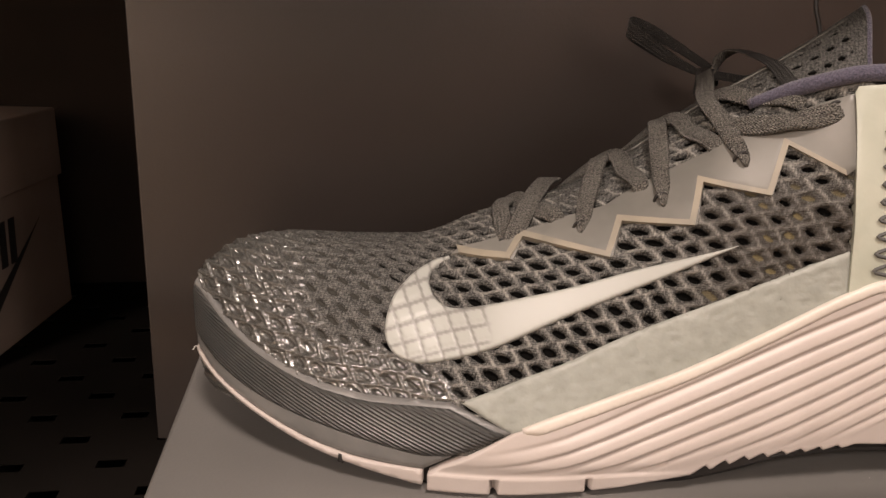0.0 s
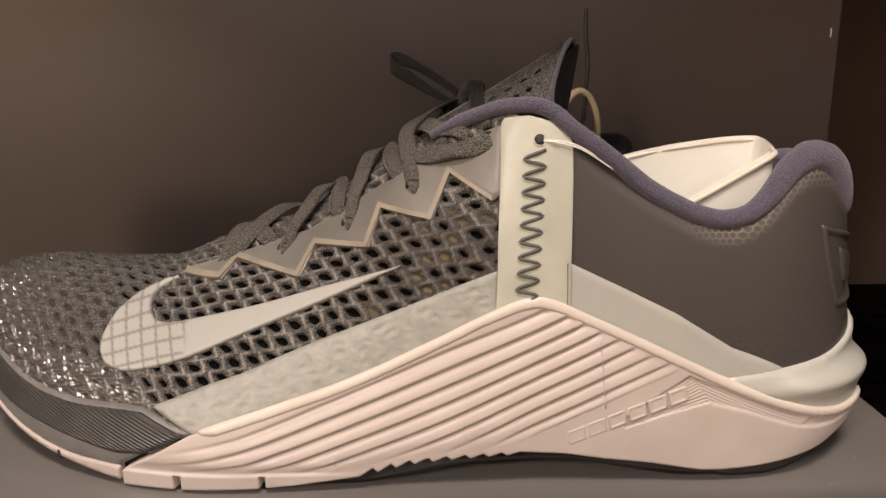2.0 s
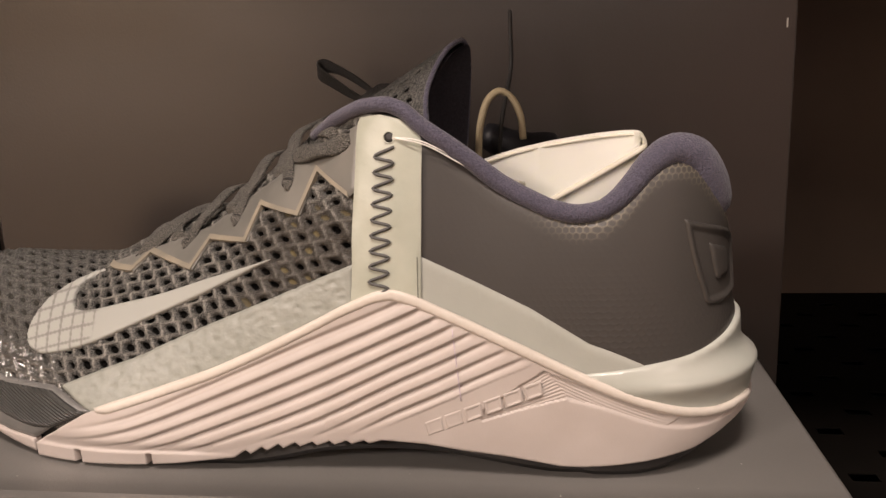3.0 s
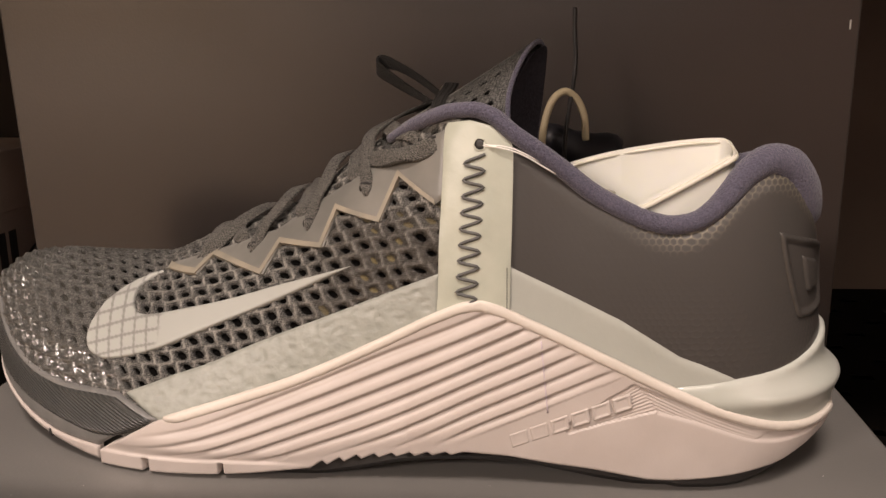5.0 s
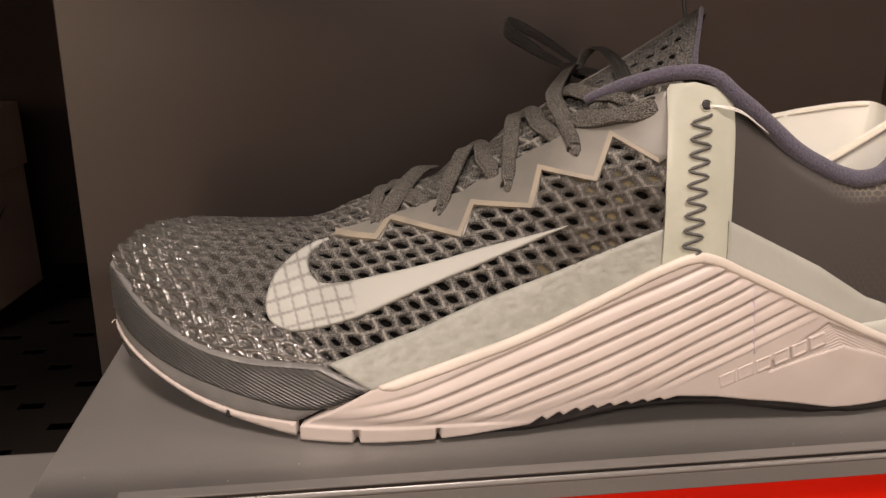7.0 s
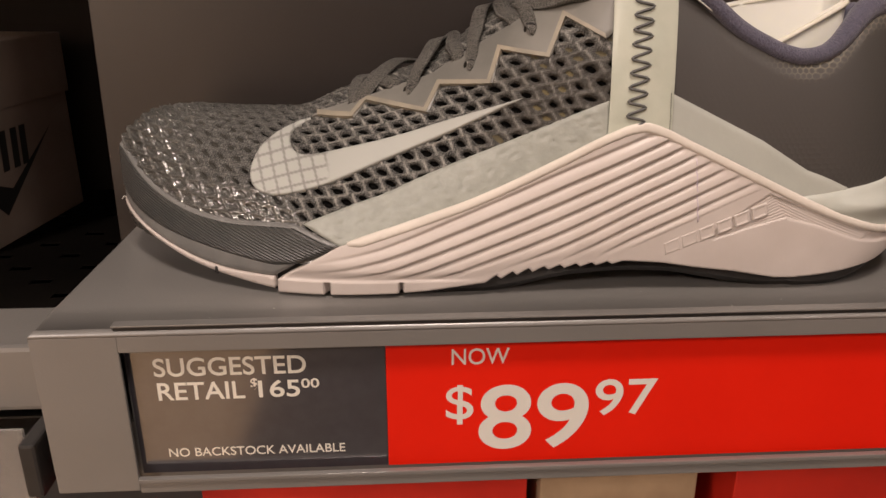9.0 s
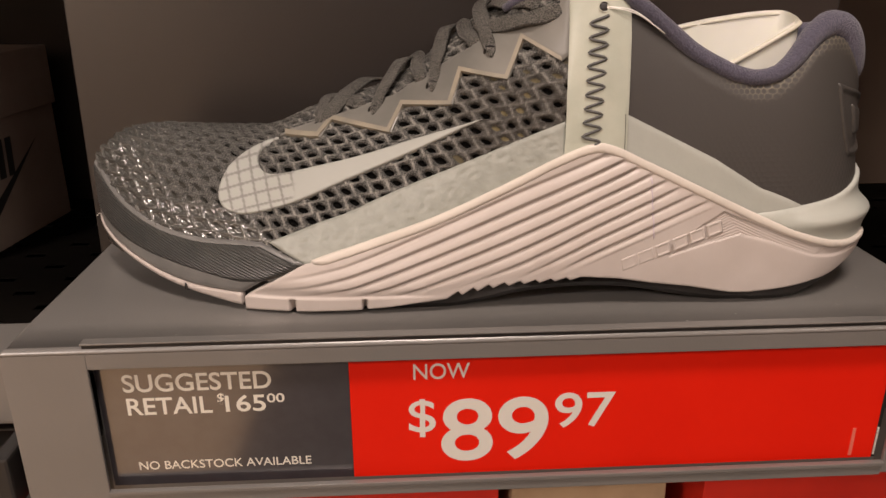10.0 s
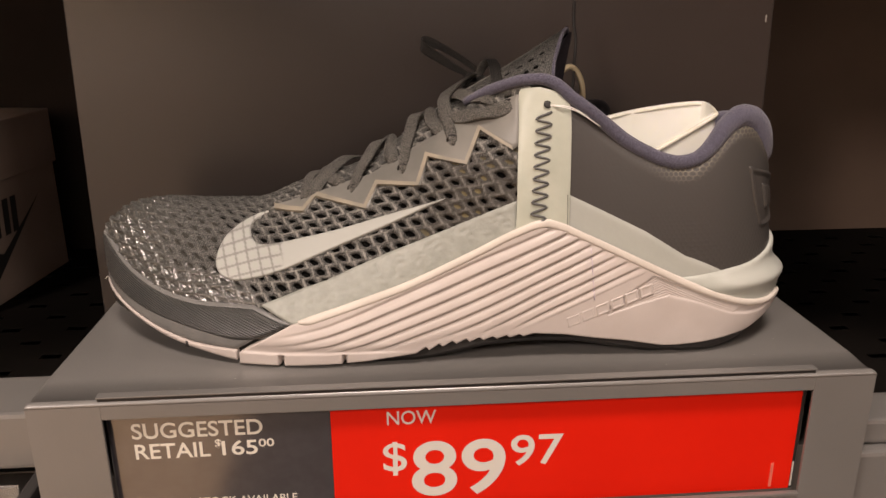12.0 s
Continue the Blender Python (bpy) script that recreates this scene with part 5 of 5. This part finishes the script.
tagged(mesh_object("dust", v, f, INK), "tiny pale dust specks on the metal stand", "dust", kind="stuff")

# price card
price = tagged(new("price_card"), "red and grey price card with white lettering in slot", "price card", kind="thing")
price.location.y = 0.0024      # the card sits back behind the slot's edge
part("grey_half", box_bm(-0.1384, -0.0492, 0.0024, 0.0032, -0.0598, -0.0060), GREYCARD, price, "dark grey glossy half")
red = part("red_half", box_bm(-0.0490, 0.1536, 0.0021, 0.0032, -0.0598, -0.0060), RED, price, "bright red half")


def lettering(text, x0, x1, z0, z1, y, mat, parent, bold=0.0):
    """Raised flat letters that fill the box x0..x1, z0..z1."""
    cu = bpy.data.curves.new("lettering", "FONT")
    cu.body, cu.extrude, cu.offset = text, 0.01, bold
    tmp = new("lettering", cu)
    bpy.context.view_layer.update()
    me = bpy.data.meshes.new_from_object(tmp.evaluated_get(bpy.context.evaluated_depsgraph_get()))
    bpy.data.objects.remove(tmp)
    bpy.data.curves.remove(cu)
    co = [vv.co.copy() for vv in me.vertices]
    lx, hx = min(c.x for c in co), max(c.x for c in co)
    ly, hy = min(c.y for c in co), max(c.y for c in co)
    for vv, c in zip(me.vertices, co):
        vv.co = (x0 + (c.x - lx) / (hx - lx) * (x1 - x0), y - 0.004 * c.z, z0 + (c.y - ly) / (hy - ly) * (z1 - z0))
    me.materials.append(mat)
    ob = new("lettering", me)
    ob.parent = parent
    return ob


GY, RY = 0.00236, 0.00206
grey = [o for o in price.children if o.name.startswith("grey_half")][0]
lettering("SUGGESTED", -0.1296, -0.0770, -0.0203, -0.0131, GY, GREYINK, grey, 0.012)
lettering("RETAIL", -0.1292, -0.0990, -0.0297, -0.0227, GY, GREYINK, grey, 0.012)
lettering("$", -0.0968, -0.0943, -0.0263, -0.0217, GY, GREYINK, grey, 0.012)
lettering("165", -0.0942, -0.0797, -0.0296, -0.0227, GY, GREYINK, grey, 0.012)
lettering("00", -0.0791, -0.0728, -0.0262, -0.0225, GY, GREYINK, grey, 0.012)
lettering("NO BACKSTOCK AVAILABLE", -0.1283, -0.0648, -0.0533, -0.0497, GY, GREYINK, grey, 0.004)
lettering("NOW", -0.0258, -0.0052, -0.0186, -0.0122, RY, INK, red, 0.004)
lettering("$", -0.0278, -0.0178, -0.0432, -0.0268, RY, INK, red, 0.006)
lettering("89", -0.0158, 0.0246, -0.0545, -0.0272, RY, INK, red, 0.012)
lettering("97", 0.0268, 0.0495, -0.0412, -0.0262, RY, INK, red, 0.008)
for k in range(9):
    part("fine_print", box_bm(0.1540, 0.1546, RY - 0.0002, RY + 0.0006, -0.0585 + 0.0014 * k, -0.0575 + 0.0014 * k), INK, red, "tiny unreadable white print")
part("fold_mark", box_bm(0.1440, 0.1453, RY - 0.0002, RY + 0.0002, -0.0585, -0.0462), PINK, red, "pale pink sticker strip")
# black strip takes the place of the shaded gap past the card
part("edge_shadow_gap", box_bm(0.1536, 0.1552, 0.0024, 0.0044, -0.0598, -0.0060), BLACK, price, "black strip for the shade beside the card")

# ---------------- back panel ----------------
panel = part("wall_back_panel", box_bm(-0.1985, 0.1985, 0.0, 0.018, -0.0562, 0.256, 0.0008), PANEL)
panel.matrix_world = pose(0.0045, 0.1640, 0, -2.4, 0, 0)
scratch = part("scratch", box_bm(0.1940, 0.1946, -0.0004, 0.001, 0.1370, 0.1410, 0.0002), INK, panel, "short pale scratch")
tagged(panel, "brown-grey laminate board behind the shoe", "back panel", kind="structure")


# ---------------- shelf ----------------
def shelf_deck():
    """A sheet-metal deck with staggered rows of short slots cut through it."""
    xs, ys, odd, even, rows_cut = [-0.9], [0.055], set(), set(), {}
    x = -0.888
    while x < 0.87:
        xs += [x, x + 0.012, x + 0.021, x + 0.033]
        odd.add(len(xs) - 4)
        even.add(len(xs) - 2)
        x += 0.042
    xs.append(0.9)
    y = 0.0785
    while y < 0.36:
        ys += [y, y + 0.0065]
        rows_cut[len(ys) - 2] = odd if len(rows_cut) % 2 else even
        y += 0.0212
    ys.append(0.384)
    n, m = len(ys), len(xs)
    v = [(px, py, z) for z in (0.0, -0.0005) for py in ys for px in xs]
    f = []
    for j in range(n - 1):
        for i in range(m - 1):
            a, b, c, d = j * m + i, j * m + i + 1, (j + 1) * m + i + 1, (j + 1) * m + i
            k = n * m
            if i in rows_cut.get(j, ()):
                f += [(p, q, q + k, p + k) for p, q in ((a, b), (b, c), (c, d), (d, a))]
            else:
                f += [(a, b, c, d), (d + k, c + k, b + k, a + k)]
    return v, f


v, f = shelf_deck()
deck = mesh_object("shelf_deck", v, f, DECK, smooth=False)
deck.location = (0, 0, -0.0575)
# added black sheet stands in for the darkness below the slots
part("slot_dark_sheet", box_bm(-0.9, 0.9, 0.056, 0.384, -0.0095, -0.0085), BLACK, deck, "black sheet added to keep the slots dark")
tagged(deck, "perforated metal shelf deck, colour darkened for the bay's shade", "shelf", kind="structure")
rail = part("trim_left_rail", box_bm(-0.9, SX0 - 0.002, 0.020, 0.056, -0.0415, -0.0150, 0.002), METAL)
tagged(rail, "grey metal front rail of the shelf", "shelf rail", kind="structure")
rail = part("trim_right_rail", box_bm(SX1 + 0.002, 0.9, 0.018, 0.044, -0.0480, -0.0355, 0.002), METAL)
tagged(rail, "grey metal front rail of the shelf", "shelf rail", kind="structure")
rail = part("trim_lower_right_rail", box_bm(SX1 + 0.002, 0.9, 0.012, 0.056, -0.0900, -0.0490, 0.002), METAL)
tagged(rail, "grey metal lower rail of the shelf", "shelf rail", kind="structure")
tagged(part("trim_shelf_front", box_bm(SX0 + 0.003, SX1 - 0.003, 0.0080, 0.056, -0.0640, -0.0400), METAL_DARK), "dark metal shelf edge behind the price slot", "shelf edge", kind="structure")

bracket = tagged(new("price_clip"), "clear plastic price clip with worn edge on rail", "clip", kind="thing")
part("arm", box_bm(-0.1775, -0.1715, -0.002, 0.030, -0.0640, -0.0420, 0.0012), BLACK, bracket, "black plastic arm")
part("face", box_bm(-0.2300, -0.1800, 0.008, 0.0095, -0.0760, -0.0420, 0.0006), CLEAR, bracket, "clear plastic face")
part("paper_slip", box_bm(-0.1790, -0.1700, 0.000, 0.0006, -0.0780, -0.0690), INK, bracket, "white paper slip")


def shoe_box(name, w, d, h, lid, mat, label):
    """A cardboard shoe box: body and an overlapping lid; origin at the front bottom corner."""
    thing = tagged(new(name), label, "shoe box", kind="thing")
    part("box_body", box_bm(0.002, w - 0.002, 0.002, d - 0.002, 0.0, h - 0.004, 0.0008), mat, thing)
    part("lid", box_bm(0.0, w, 0.0, d, h - lid, h, 0.0012), mat, thing)
    return thing


# box in the bay beside the panel, end turned to the front
buff = shoe_box("shoe_box", 0.125, 0.33, 0.127, 0.042, CARD, "buff cardboard shoe box with black printed mark on deck")
ang = math.degrees(math.atan2(0.343 - 0.234, -0.280 + 0.293))
buff.matrix_world = pose(-0.3010, 0.228, -0.0573, 0, 0, ang)
mark = [(0.012, 0.035), (0.030, 0.018), (0.095, 0.066), (0.040, 0.034), (0.024, 0.040), (0.020, 0.052)]
mesh_object("printed_mark", [(x, -0.0004 + 0.002, z) for x, z in mark], [tuple(range(len(mark)))], BLACKINK, buff, "plain black tapered print", smooth=False)
for x0, z0, z1 in ((0.034, 0.046, 0.072), (0.046, 0.046, 0.072), (0.056, 0.046, 0.072)):
    mesh_object("printed_bar", [(x0, 0.0016, z0), (x0 + 0.007, 0.0016, z0), (x0 + 0.009, 0.0016, z1), (x0 + 0.002, 0.0016, z1)], [(0, 1, 2, 3)], BLACKINK, buff, smooth=False)

# boxes on the shelf below
for x0, w, mat, lab in ((-0.142, 0.160, REDBOX, "red cardboard shoe box on the lower shelf"), (0.0205, 0.082, KRAFT, "brown kraft carton on the lower shelf"), (0.118, 0.20, REDBOX, "red cardboard shoe box on the lower shelf"), (0.330, 0.2, REDBOX, "red cardboard shoe box on the lower shelf")):
    b = shoe_box("shoe_box" if mat is REDBOX else "carton", w, 0.20, 0.12, 0.035, mat, lab)
    b.location = (x0, 0.070, -0.1900)
tagged(part("shelf_lower", box_bm(-0.9, 0.9, -0.01, 0.384, -0.2050, -0.1900), METAL_DARK), "dark metal lower shelf", "shelf", kind="structure")
tagged(part("wall_shelf_base", box_bm(-0.9, 0.9, 0.0, 0.384, -1.20, -0.2050), METAL_DARK), "dark closed base of the shelf unit", "shelf base", kind="structure")

# ---------------- the shop around ----------------
tagged(part("wall_north", box_bm(-0.05, 3, 0.385, 0.435, -1.2, 1.7), DARK), "dark brown back wall of the shelf unit", "wall", kind="structure")
tagged(part("wall_north_shaded", box_bm(-3, -0.05, 0.385, 0.435, -1.2, 1.7), BAY_SHADE), "back wall of the next bay with its shade painted in", "wall", kind="structure")
tagged(part("floor", box_bm(-0.52, 3, -3, 0.57, -1.25, -1.20), SHOPFLOOR), "dark shop floor", "floor", kind="structure")
tagged(part("floor_wood", box_bm(-3, -0.522, -3, 0.57, -1.25, -1.20), WOOD), "warm pale wooden shop floor", "floor", kind="structure")
tagged(part("ceiling", box_bm(-3, 3, -3, 0.62, 1.7, 1.75), SHOPWALL), "plain shop ceiling", "ceiling", kind="structure")
tagged(part("wall_south", box_bm(-0.72, 0.60, -3.05, -3.0, -1.2, 1.7), DARK), "dark shop wall", "wall", kind="structure")
# brown and pale stretches are unseen, added as reflectors for the panel
tagged(part("wall_brown_reflector", box_bm(0.60, 3, -3.05, -3.0, -1.2, 1.7), BROWNWALL), "unseen brown wall added to reflect in the panel", "wall", kind="structure")
tagged(part("wall_pale_reflector", box_bm(-3, -0.72, -3.05, -3.0, -1.2, 1.7), PALEWALL), "unseen pale wall added to reflect in panel and card", "wall", kind="structure")
tagged(part("wall_west", box_bm(-3.05, -3.0, -3, 0.62, -1.2, 1.7), SHOPWALL), "plain shop wall", "wall", kind="structure")
tagged(part("wall_east", box_bm(3.0, 3.05, -3, 0.62, -1.2, 1.7), SHOPWALL), "plain shop wall", "wall", kind="structure")
# out of view, added to keep overhead light off the bow and panel
tagged(part("unseen_shade_shelf", box_bm(-0.215, 0.245, 0.006, 0.384, 0.26, 0.28, 0.002), METAL_DARK), "unseen shelf added to shade the back of the shoe", "shelf", kind="structure")
# likewise out of view, added to darken the bays beside
for side, x0, x1 in (("left", -0.9, -0.2155), ("right", 0.2455, 0.9)):
    tagged(part("shelf_upper_" + side, box_bm(x0, x1, -0.034, 0.384, 0.26, 0.28), METAL_DARK), "unseen shelf added to shade the next bay", "shelf", kind="structure")
